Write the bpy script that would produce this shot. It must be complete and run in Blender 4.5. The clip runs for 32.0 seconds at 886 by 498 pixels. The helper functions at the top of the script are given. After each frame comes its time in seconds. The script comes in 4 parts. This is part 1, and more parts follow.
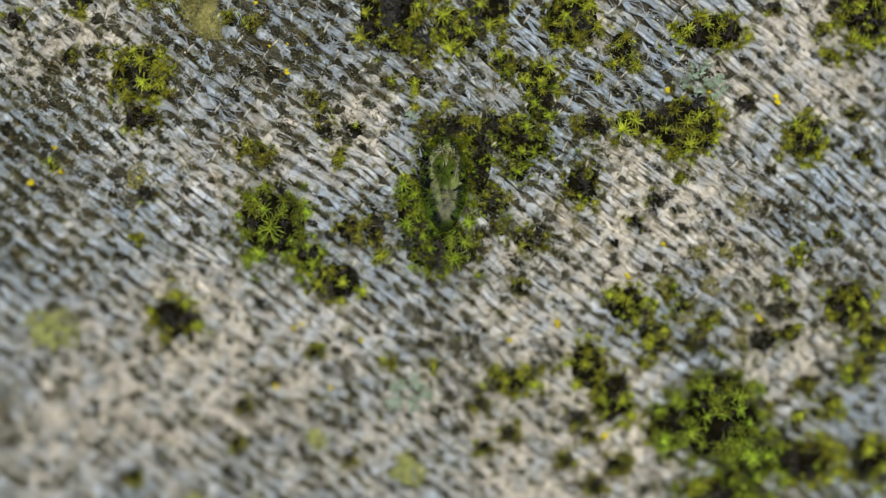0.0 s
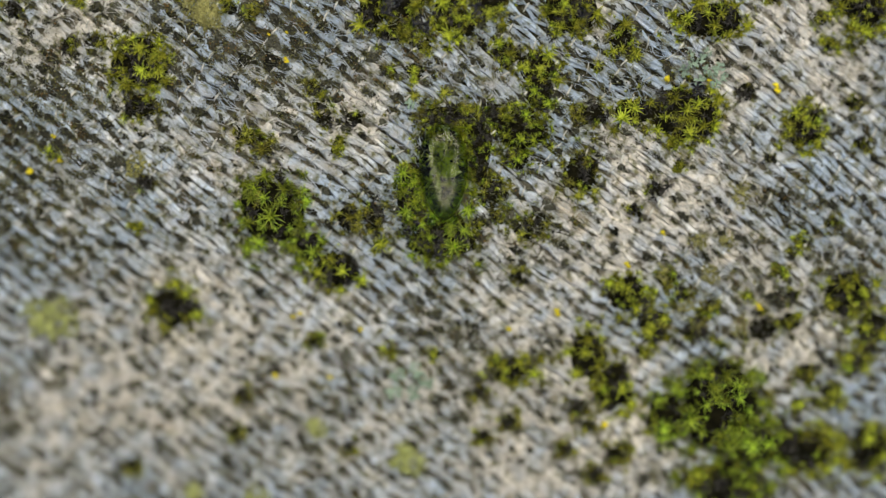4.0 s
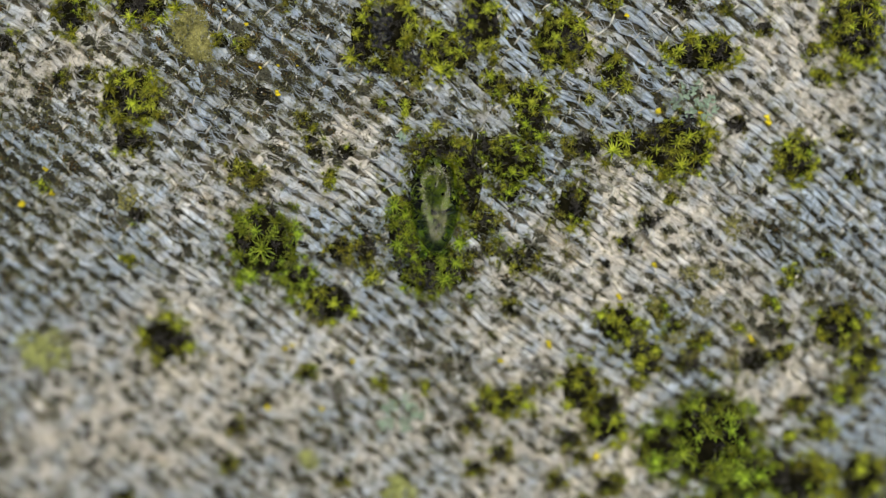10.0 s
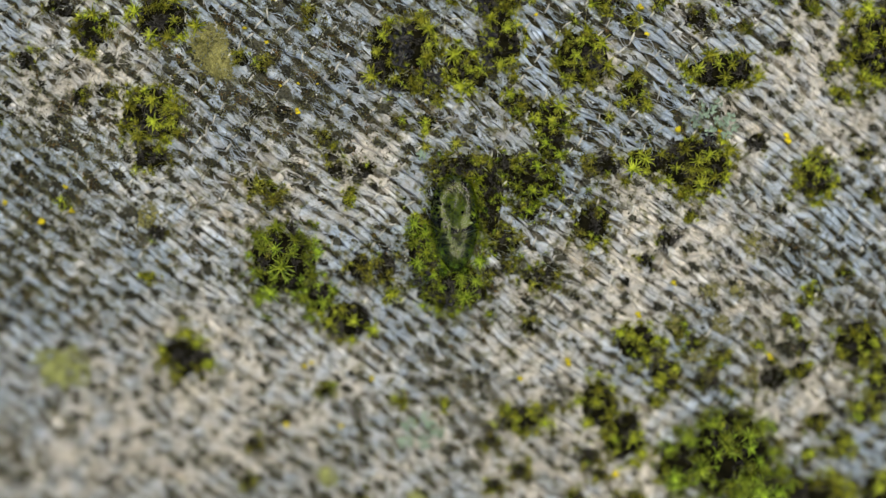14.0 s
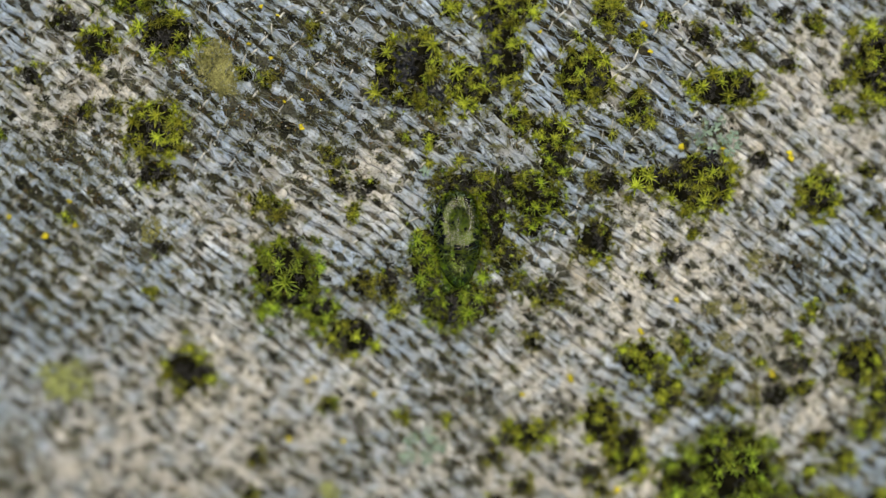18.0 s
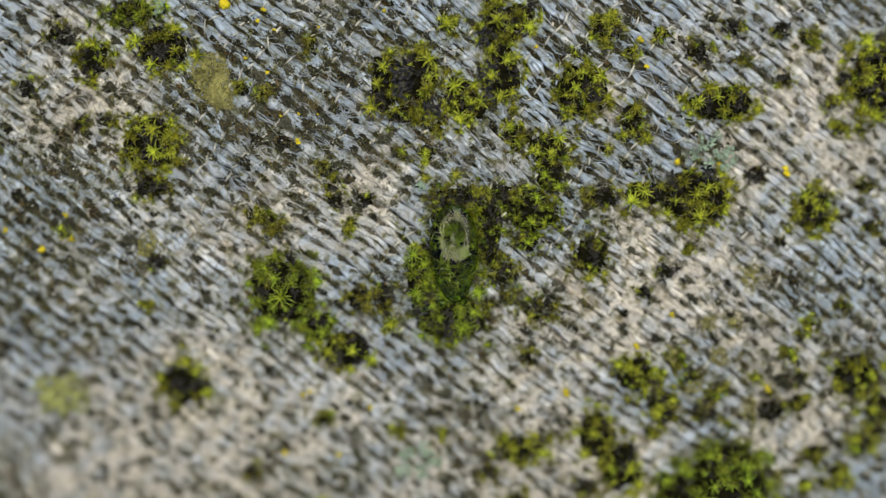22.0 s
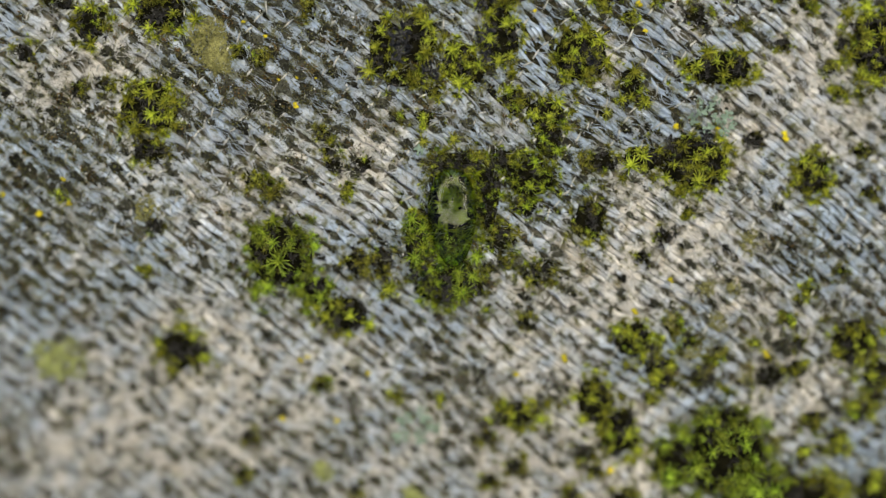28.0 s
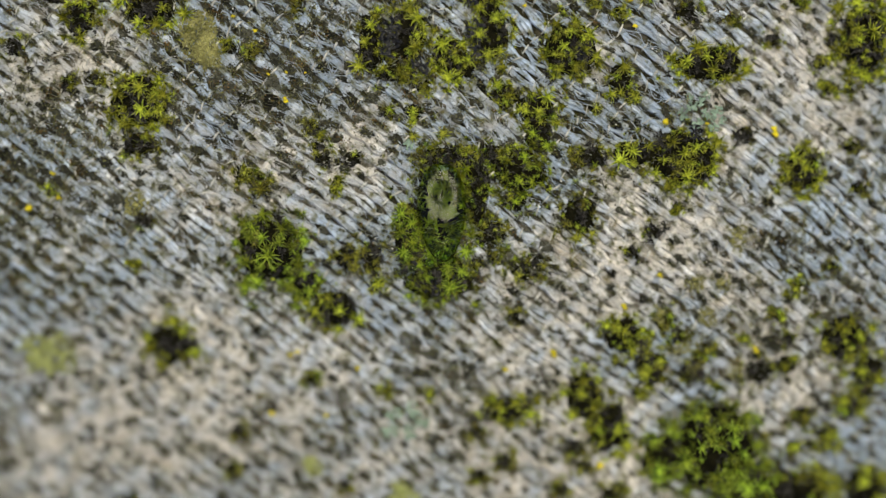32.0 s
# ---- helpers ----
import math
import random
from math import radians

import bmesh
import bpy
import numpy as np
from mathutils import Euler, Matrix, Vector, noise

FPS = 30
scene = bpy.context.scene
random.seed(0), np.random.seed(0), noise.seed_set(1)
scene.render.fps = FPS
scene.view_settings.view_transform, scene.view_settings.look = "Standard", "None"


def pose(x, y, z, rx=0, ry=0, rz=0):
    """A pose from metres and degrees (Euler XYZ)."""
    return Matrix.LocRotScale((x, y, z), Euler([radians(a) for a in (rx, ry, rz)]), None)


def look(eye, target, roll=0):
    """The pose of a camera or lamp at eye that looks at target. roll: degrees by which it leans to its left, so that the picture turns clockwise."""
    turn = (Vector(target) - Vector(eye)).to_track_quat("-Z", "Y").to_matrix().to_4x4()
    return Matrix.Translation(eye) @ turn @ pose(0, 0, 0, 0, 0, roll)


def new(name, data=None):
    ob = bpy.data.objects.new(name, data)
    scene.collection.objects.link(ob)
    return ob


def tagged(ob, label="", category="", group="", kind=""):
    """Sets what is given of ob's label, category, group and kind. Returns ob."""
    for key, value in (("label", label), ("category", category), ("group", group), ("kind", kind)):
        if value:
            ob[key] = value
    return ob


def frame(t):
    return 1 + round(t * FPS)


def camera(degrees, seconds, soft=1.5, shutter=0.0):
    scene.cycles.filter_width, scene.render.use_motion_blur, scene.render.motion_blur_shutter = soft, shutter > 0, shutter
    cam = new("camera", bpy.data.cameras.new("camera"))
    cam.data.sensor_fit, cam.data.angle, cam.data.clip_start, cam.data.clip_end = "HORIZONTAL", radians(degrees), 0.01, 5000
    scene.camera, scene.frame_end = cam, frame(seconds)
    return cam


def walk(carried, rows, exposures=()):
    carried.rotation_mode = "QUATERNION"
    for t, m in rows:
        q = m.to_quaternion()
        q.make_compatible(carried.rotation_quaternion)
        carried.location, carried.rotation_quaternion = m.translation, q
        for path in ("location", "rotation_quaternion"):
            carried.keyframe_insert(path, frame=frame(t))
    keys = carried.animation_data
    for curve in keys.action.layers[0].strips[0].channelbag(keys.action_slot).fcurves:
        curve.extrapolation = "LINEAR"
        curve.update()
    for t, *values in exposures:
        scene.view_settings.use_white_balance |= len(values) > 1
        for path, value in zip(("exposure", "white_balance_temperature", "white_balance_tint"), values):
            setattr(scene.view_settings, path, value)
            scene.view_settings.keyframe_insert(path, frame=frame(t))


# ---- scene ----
cam = camera(28, 32.0, soft=1.4)
cam.data.dof.use_dof = True
cam.data.dof.focus_distance = 0.2447
cam.data.dof.aperture_fstop = 2.6

HIGH = 0.2453          # height of the lens over the middle of the cloth
MM = 0.001


def hover(right, up, rise, roll):
    """The lens looks straight down from a place given in millimetres."""
    return pose(right * MM, up * MM, HIGH + rise * MM, 0, 0, roll)


PATH = [
    (0, 0.55, -4.48, -0.09, 0.07),
    (0.5, 0.60, -5.13, -0.11, 0.04),
    (1, 0.60, -5.66, -0.14, 0.02),
    (1.5, 0.60, -6.20, -0.17, 0.02),
    (2, 0.52, -6.80, -0.23, 0.03),
    (2.5, 0.47, -7.45, -0.30, 0.04),
    (3, 0.53, -7.59, -0.36, 0.05),
    (3.5, 0.54, -6.96, -0.39, 0.06),
    (5.5, 1.21, -4.22, -0.28, 0.03),
    (6, 1.44, -4.00, -0.31, 0.04),
    (6.5, 1.80, -3.69, -0.34, 0.04),
    (7, 2.10, -3.34, -0.40, 0.05),
    (7.5, 2.20, -3.15, -0.41, 0.05),
    (8, 2.37, -2.71, -0.37, 0.05),
    (8.5, 2.38, -2.46, -0.29, 0.04),
    (9, 2.29, -2.37, -0.21, 0.02),
    (9.5, 2.09, -2.03, -0.15, -0.00),
    (10, 1.79, -1.55, -0.10, -0.02),
    (10.5, 1.55, -1.38, -0.09, -0.03),
    (11, 1.35, -1.07, -0.08, -0.03),
    (11.5, 1.08, -0.58, -0.07, -0.02),
    (12, 0.84, -0.36, -0.05, 0.00),
    (12.5, 0.37, -0.28, -0.04, 0.02),
    (13, -0.00, 0.00, -0.03, 0.02),
    (13.5, -0.47, 0.44, -0.02, 0.03),
    (14, -0.95, 0.94, -0.01, 0.03),
    (14.5, -1.08, 1.55, -0.01, 0.02),
    (16.5, -0.85, 3.18, 0.39, 0.25),
    (17, -0.91, 3.20, 0.39, 0.27),
    (17.5, -1.22, 3.21, 0.40, 0.28),
    (18, -1.38, 3.18, 0.42, 0.27),
    (18.5, -1.44, 3.44, 0.46, 0.25),
    (19, -1.66, 3.96, 0.50, 0.25),
    (19.5, -1.80, 4.20, 0.51, 0.25),
    (20, -1.71, 4.48, 0.51, 0.27),
    (20.5, -1.52, 4.98, 0.52, 0.29),
    (21, -1.36, 5.31, 0.54, 0.33),
    (21.5, -1.08, 5.34, 0.56, 0.36),
    (22, -0.83, 5.19, 0.58, 0.40),
    (22.5, -0.82, 4.88, 0.60, 0.42),
    (23, -0.81, 4.37, 0.63, 0.43),
    (23.5, -0.83, 3.69, 0.62, 0.43),
    (24, -0.99, 2.96, 0.60, 0.41),
    (24.5, -1.12, 2.42, 0.54, 0.38),
    (25, -1.15, 1.83, 0.50, 0.37),
    (25.5, -1.22, 1.36, 0.46, 0.36),
    (27.5, -0.87, 0.50, 0.18, 0.46),
    (28, -0.53, 0.28, 0.16, 0.47),
    (28.5, -0.21, 0.30, 0.13, 0.49),
    (29, 0.23, 0.87, 0.09, 0.52),
    (29.5, 0.54, 1.03, 0.08, 0.54),
    (30, 0.98, 0.67, 0.07, 0.55),
    (30.5, 1.19, 0.30, 0.09, 0.56),
    (31, 1.15, 0.09, 0.10, 0.57),
    (31.5, 1.00, -0.16, 0.11, 0.58),
    (32, 0.94, -0.42, 0.10, 0.57),
]
walk(cam, [(t, hover(*row)) for t, *row in PATH])

# light: a bright overcast sky, brightest nearly overhead
world = bpy.data.worlds.new("sky")
scene.world = world
world.use_nodes = True
nt = world.node_tree
sky = nt.nodes.new("ShaderNodeTexSky")
sky.sky_type = "NISHITA"
sky.sun_disc = False
sky.sun_elevation = radians(77)
sky.sun_rotation = radians(13)
sky.air_density, sky.dust_density, sky.ozone_density = 1.0, 3.0, 1.0
nt.links.new(sky.outputs[0], nt.nodes["Background"].inputs[0])
nt.nodes["Background"].inputs[1].default_value = 0.052
sun_data = bpy.data.lights.new("sun", "SUN")
sun_data.energy, sun_data.angle, sun_data.color = 1.5, radians(51), (1.0, 0.93, 0.65)
sun = new("sun", sun_data)
sun.matrix_world = look((0.12, 0.50, 2.3), (0, 0, 0))
scene.view_settings.exposure = 0.955


# materials
def material(name, dark, light, scale, rough=0.6, bump=0.2, fine=6.0, spec=0.3, metal=0.0):
    """A surface that wanders between two colours, with a coarse and a fine noise."""
    m = bpy.data.materials.new(name)
    m.use_nodes = True
    n, l = m.node_tree.nodes, m.node_tree.links
    b = n["Principled BSDF"]
    geo = n.new("ShaderNodeNewGeometry")
    c1, c2 = n.new("ShaderNodeTexNoise"), n.new("ShaderNodeTexNoise")
    c1.inputs["Scale"].default_value, c2.inputs["Scale"].default_value = scale, scale * fine
    c1.inputs["Detail"].default_value = c2.inputs["Detail"].default_value = 4
    l.new(geo.outputs["Position"], c1.inputs["Vector"])
    l.new(geo.outputs["Position"], c2.inputs["Vector"])
    add = n.new("ShaderNodeMix")
    add.inputs[0].default_value = 0.45
    l.new(c1.outputs[0], add.inputs[2])
    l.new(c2.outputs[0], add.inputs[3])
    ramp = n.new("ShaderNodeValToRGB")
    ramp.color_ramp.elements[0].position, ramp.color_ramp.elements[1].position = 0.36, 0.64
    ramp.color_ramp.elements[0].color, ramp.color_ramp.elements[1].color = (*dark, 1), (*light, 1)
    l.new(add.outputs[0], ramp.inputs[0])
    l.new(ramp.outputs[0], b.inputs["Base Color"])
    bm_ = n.new("ShaderNodeBump")
    bm_.inputs["Strength"].default_value, bm_.inputs["Distance"].default_value = bump, 0.0003
    l.new(c2.outputs[0], bm_.inputs["Height"])
    l.new(bm_.outputs[0], b.inputs["Normal"])
    b.inputs["Roughness"].default_value, b.inputs["Metallic"].default_value = rough, metal
    b.inputs["Specular IOR Level"].default_value = spec
    return m


def vary(m, amount=0.5, island=False):
    """Lets a material's brightness differ from piece to piece."""
    n, l = m.node_tree.nodes, m.node_tree.links
    b = n["Principled BSDF"]
    src = b.inputs["Base Color"].links[0].from_socket
    rnd = n.new("ShaderNodeNewGeometry").outputs["Random Per Island"] if island else n.new("ShaderNodeObjectInfo").outputs["Random"]
    hsv = n.new("ShaderNodeHueSaturation")
    mul = n.new("ShaderNodeMapRange")
    mul.inputs["To Min"].default_value, mul.inputs["To Max"].default_value = 1 - amount, 1 + amount
    l.new(rnd, mul.inputs["Value"])
    l.new(mul.outputs[0], hsv.inputs["Value"])
    l.new(src, hsv.inputs["Color"])
    l.new(hsv.outputs[0], b.inputs["Base Color"])
    return m


def tape_material():
    """White plastic tape, greyed by weather; dust of its own shape lies on it."""
    m = material("weathered_white_tape", (0.315, 0.39, 0.49), (0.515, 0.625, 0.825), 260, 0.48, 0.6, 9, 0.4)
    n, l = m.node_tree.nodes, m.node_tree.links
    b = n["Principled BSDF"]
    src = b.inputs["Base Color"].links[0].from_socket
    dust = n.new("ShaderNodeVertexColor")
    dust.layer_name = "dust"
    mix = n.new("ShaderNodeMix")
    mix.data_type = "RGBA"
    mix.inputs[7].default_value = (0.77, 0.717, 0.665, 1)
    l.new(dust.outputs["Color"], mix.inputs[0])
    l.new(src, mix.inputs[6])
    # fibre lines along the tape
    turn = n.new("ShaderNodeMapping")
    turn.inputs["Scale"].default_value = (8.5, 0.5, 7.3)
    lines = n.new("ShaderNodeTexNoise")
    lines.inputs["Scale"].default_value, lines.inputs["Detail"].default_value = 1.0, 3
    place = n.new("ShaderNodeAttribute")
    place.attribute_name = "weave"
    l.new(place.outputs["Vector"], turn.inputs["Vector"])
    l.new(turn.outputs[0], lines.inputs["Vector"])
    shade = n.new("ShaderNodeMapRange")
    shade.inputs["From Min"].default_value, shade.inputs["From Max"].default_value = 0.3, 0.7
    shade.inputs["To Min"].default_value, shade.inputs["To Max"].default_value = 0.58, 1.22
    l.new(lines.outputs[0], shade.inputs["Value"])
    ribs = n.new("ShaderNodeBump")
    ribs.inputs["Strength"].default_value, ribs.inputs["Distance"].default_value = 0.7, 0.00012
    l.new(lines.outputs[0], ribs.inputs["Height"])
    l.new(ribs.outputs[0], b.inputs["Normal"].links[0].from_node.inputs["Normal"])
    grade = n.new("ShaderNodeHueSaturation")
    l.new(shade.outputs[0], grade.inputs["Value"])
    l.new(mix.outputs[2], grade.inputs["Color"])
    # grime that settled in specks
    speck = n.new("ShaderNodeTexNoise")
    speck.inputs["Scale"].default_value, speck.inputs["Detail"].default_value = 900, 5
    geo = n.new("ShaderNodeNewGeometry")
    l.new(geo.outputs["Position"], speck.inputs["Vector"])
    ramp = n.new("ShaderNodeValToRGB")
    ramp.color_ramp.elements[0].position, ramp.color_ramp.elements[1].position = 0.49, 0.67
    l.new(speck.outputs[0], ramp.inputs[0])
    mix2 = n.new("ShaderNodeMix")
    mix2.data_type = "RGBA"
    mix2.inputs[7].default_value = (0.13, 0.13, 0.055, 1)
    l.new(ramp.outputs[0], mix2.inputs[0])
    l.new(grade.outputs[0], mix2.inputs[6])
    # rusty blotches
    spot = n.new("ShaderNodeTexNoise")
    spot.inputs["Scale"].default_value, spot.inputs["Detail"].default_value = 330, 3
    l.new(geo.outputs["Position"], spot.inputs["Vector"])
    rust = n.new("ShaderNodeMapRange")
    rust.inputs["From Min"].default_value, rust.inputs["From Max"].default_value = 0.56, 0.70
    rust.inputs["To Max"].default_value = 0.3
    l.new(spot.outputs[0], rust.inputs["Value"])
    mix3 = n.new("ShaderNodeMix")
    mix3.data_type = "RGBA"
    mix3.inputs[7].default_value = (0.30, 0.205, 0.075, 1)
    l.new(rust.outputs[0], mix3.inputs[0])
    l.new(mix2.outputs[2], mix3.inputs[6])
    l.new(mix3.outputs[2], b.inputs["Base Color"])
    return vary(m, 0.22, True)


def leaf_material(name, base, middle, tip, passing=0.28, rough=0.42):
    """A moss leaf: darker at its foot, where shade inside the clump is painted in too, brighter to its tip, letting
    light through.
    """
    m = bpy.data.materials.new(name)
    m.use_nodes = True
    n, l = m.node_tree.nodes, m.node_tree.links
    b = n["Principled BSDF"]
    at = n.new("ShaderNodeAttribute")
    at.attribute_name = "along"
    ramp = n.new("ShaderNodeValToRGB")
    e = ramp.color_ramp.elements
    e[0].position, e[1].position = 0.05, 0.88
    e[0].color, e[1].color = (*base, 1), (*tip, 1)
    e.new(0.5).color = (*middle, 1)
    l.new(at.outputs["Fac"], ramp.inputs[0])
    info = n.new("ShaderNodeObjectInfo")
    hsv = n.new("ShaderNodeHueSaturation")
    r1, r2 = n.new("ShaderNodeMapRange"), n.new("ShaderNodeMapRange")
    r1.inputs["To Min"].default_value, r1.inputs["To Max"].default_value = 0.36, 1.42
    r2.inputs["To Min"].default_value, r2.inputs["To Max"].default_value = 0.48, 0.51
    l.new(info.outputs["Random"], r1.inputs["Value"])
    l.new(info.outputs["Random"], r2.inputs["Value"])
    l.new(r1.outputs[0], hsv.inputs["Value"])
    l.new(r2.outputs[0], hsv.inputs["Hue"])
    l.new(ramp.outputs[0], hsv.inputs["Color"])
    l.new(hsv.outputs[0], b.inputs["Base Color"])
    b.inputs["Roughness"].default_value = rough
    b.inputs["Specular IOR Level"].default_value = 0.22
    tr = n.new("ShaderNodeBsdfTranslucent")
    l.new(hsv.outputs[0], tr.inputs[0])
    mix = n.new("ShaderNodeMixShader")
    mix.inputs[0].default_value = passing
    l.new(b.outputs[0], mix.inputs[1])
    l.new(tr.outputs[0], mix.inputs[2])
    l.new(mix.outputs[0], n["Material Output"].inputs[0])
    return m


def water_material(name, gloss):
    m = bpy.data.materials.new(name)
    m.use_nodes = True
    b = m.node_tree.nodes["Principled BSDF"]
    b.inputs["Base Color"].default_value = (0.60, 0.78, 0.15, 1)
    b.inputs["Transmission Weight"].default_value = 1
    b.inputs["IOR"].default_value = 1.33
    b.inputs["Roughness"].default_value = 0.0
    b.inputs["Specular IOR Level"].default_value = gloss
    return m


TAPE = tape_material()
THREAD = vary(material("pale_thread", (0.44, 0.44, 0.42), (0.70, 0.69, 0.66), 700, 0.5, 0.4), 0.2, True)
SOIL = material("dark_soil", (0.007, 0.008, 0.004), (0.088, 0.079, 0.046), 2200, 0.95, 1.0, 4, 0.06)
PALE_DUST = (0.44, 0.41, 0.36, 1)
n_, l_ = SOIL.node_tree.nodes, SOIL.node_tree.links
mix_, lay_ = n_.new("ShaderNodeMix"), n_.new("ShaderNodeVertexColor")
mix_.data_type, lay_.layer_name = "RGBA", "dust"
mix_.inputs[7].default_value = PALE_DUST
l_.new(lay_.outputs["Color"], mix_.inputs[0])
l_.new(n_["Principled BSDF"].inputs["Base Color"].links[0].from_socket, mix_.inputs[6])
l_.new(mix_.outputs[2], n_["Principled BSDF"].inputs["Base Color"])
CRUMB = vary(material("dark_crumbs", (0.017, 0.018, 0.013), (0.112, 0.11, 0.086), 2600, 0.9, 1.0, 5, 0.08), 0.8, True)
HUMUS = vary(material("rusty_humus", (0.05, 0.032, 0.012), (0.24, 0.15, 0.055), 1500, 0.9, 0.8, 5, 0.08), 0.6, True)
ALGA = vary(material("olive_algae", (0.07, 0.07, 0.018), (0.26, 0.255, 0.07), 900, 0.7, 0.6), 0.5, True)
FIBRE = vary(material("grey_fibre", (0.14, 0.145, 0.10), (0.42, 0.43, 0.35), 900, 0.6, 0.3), 0.6, True)
# near-white grains: the sparkle of wet points is painted by their colour
GLINT = material("white_glint_grains", (0.75, 0.72, 0.68), (0.9, 0.9, 0.88), 900, 0.12, 0.1, 4, 0.8)
# brown felt taken down to near-black: the shade between shoots is painted in
CUSHION = material("shaded_brown_moss_felt", (0.002, 0.0025, 0.0015), (0.014, 0.013, 0.006), 900, 0.95, 1.0, 4, 0.04)
SOAKED = material("soaked_moss_felt", (0.045, 0.062, 0.003), (0.21, 0.26, 0.010), 700, 0.7, 0.6, 5, 0.1)
# leaf foot and middle colours also hold the shade deep between the shoots
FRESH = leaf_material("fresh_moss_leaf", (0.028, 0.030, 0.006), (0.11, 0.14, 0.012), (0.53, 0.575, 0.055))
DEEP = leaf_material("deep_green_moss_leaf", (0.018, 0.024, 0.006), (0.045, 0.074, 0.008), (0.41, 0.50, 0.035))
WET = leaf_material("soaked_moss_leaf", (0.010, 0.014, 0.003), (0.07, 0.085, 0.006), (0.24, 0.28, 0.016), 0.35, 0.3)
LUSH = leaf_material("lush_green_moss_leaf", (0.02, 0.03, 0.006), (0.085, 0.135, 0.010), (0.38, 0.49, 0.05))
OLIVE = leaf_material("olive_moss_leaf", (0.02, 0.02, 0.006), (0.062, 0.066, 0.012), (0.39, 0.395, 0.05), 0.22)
DRY = leaf_material("withered_moss_leaf", (0.012, 0.011, 0.010), (0.032, 0.030, 0.028), (0.10, 0.095, 0.09), 0.08, 0.3)
YELLOW = vary(material("yellow_lichen", (0.58, 0.47, 0.01), (0.84, 0.72, 0.035), 1500, 0.7, 0.5), 0.25)
PALE = vary(material("grey_green_lichen", (0.12, 0.17, 0.135), (0.30, 0.41, 0.33), 900, 0.75, 0.5), 0.2)
CRUST = vary(material("olive_crust", (0.13, 0.125, 0.04), (0.37, 0.355, 0.135), 900, 0.8, 0.8), 0.35, True)
JELLY = material("black_jelly_lichen", (0.005, 0.005, 0.006), (0.020, 0.020, 0.023), 900, 0.08, 0.6, 4, 0.3)
MELLOW = vary(material("yellow_green_crust", (0.22, 0.25, 0.08), (0.46, 0.49, 0.20), 900, 0.8, 0.8), 0.3, True)
LIME = material("pale_lime_crust", (0.47, 0.465, 0.465), (0.78, 0.735, 0.685), 900, 0.75, 1.0, 5, 0.25)
WATER = water_material("clear_water", 0.075)
DEW = water_material("clear_dew", 0.5)


# shapes
def lie(x, y):
    """Height of the cloth in millimetres: it slopes and falls away like a filled bag."""
    x, y = max(-75, min(75, x)), max(-60, min(60, y))
    v = max(y, 0)
    z = 0.10 * (v - 15) - 0.0020 * (v - 12) ** 2 + 0.24 * max(min(y, 0), -18) + 0.15 * min(y + 18, 0) + 0.02 * (x - 5) - (0.0009 if x > 10 else 0.00072) * (x - 10) ** 2 * min(1.2, max(0.25, (30 - y) / 50)) - 0.10 * max(0, x - 10) * min(1, max(0, (y + 10) / 25)) - 0.03 * min(30, max(0, -x)) * min(1, max(0, -y / 14))
    return z + 0.35 * noise.noise((x * 0.07, y * 0.07, 3.1)) + 0.15 * noise.noise((x * 0.21, y * 0.21, 7.7))


def mesh_of(name, verts, faces, mat, smooth=True, along=None, dust=None, weave=False):
    """A mesh from vertices in millimetres; with weave they also hold their place across and along the tape."""
    me = bpy.data.meshes.new(name)
    me.from_pydata([(v[0] * MM, v[1] * MM, v[2] * MM) for v in verts], [], faces)
    me.materials.append(mat)
    if smooth:
        me.polygons.foreach_set("use_smooth", [True] * len(me.polygons))
    if along is not None:
        a = me.attributes.new("along", "FLOAT", "POINT")
        a.data.foreach_set("value", along)
    if dust is not None:
        c = me.color_attributes.new("dust", "FLOAT_COLOR", "POINT")
        c.data.foreach_set("color", [k for d in dust for k in (d, d, d, 1.0)])
    if weave:
        w = me.attributes.new("weave", "FLOAT_VECTOR", "POINT")
        w.data.foreach_set("vector", [k for v in verts for k in v[3:6]])
    me.update()
    return me


def base(name, x, y, z, label, category, group=""):
    """The empty at the foot of a thing."""
    ob = new(name)
    ob.empty_display_size = 0.002
    ob.location = (x * MM, y * MM, z * MM)
    return tagged(ob, label, category, group)


def piece(name, me, parent, m=None, label=""):
    """One mesh object under its thing; m is its pose in the thing's space."""
    ob = new(name, me)
    ob.parent = parent
    if m is not None:
        ob.matrix_basis = m
    return tagged(ob, label)


def mm(x, y, z, rx=0, ry=0, rz=0, s=1.0):
    return pose(x * MM, y * MM, z * MM, rx, ry, rz) @ Matrix.Scale(s, 4)


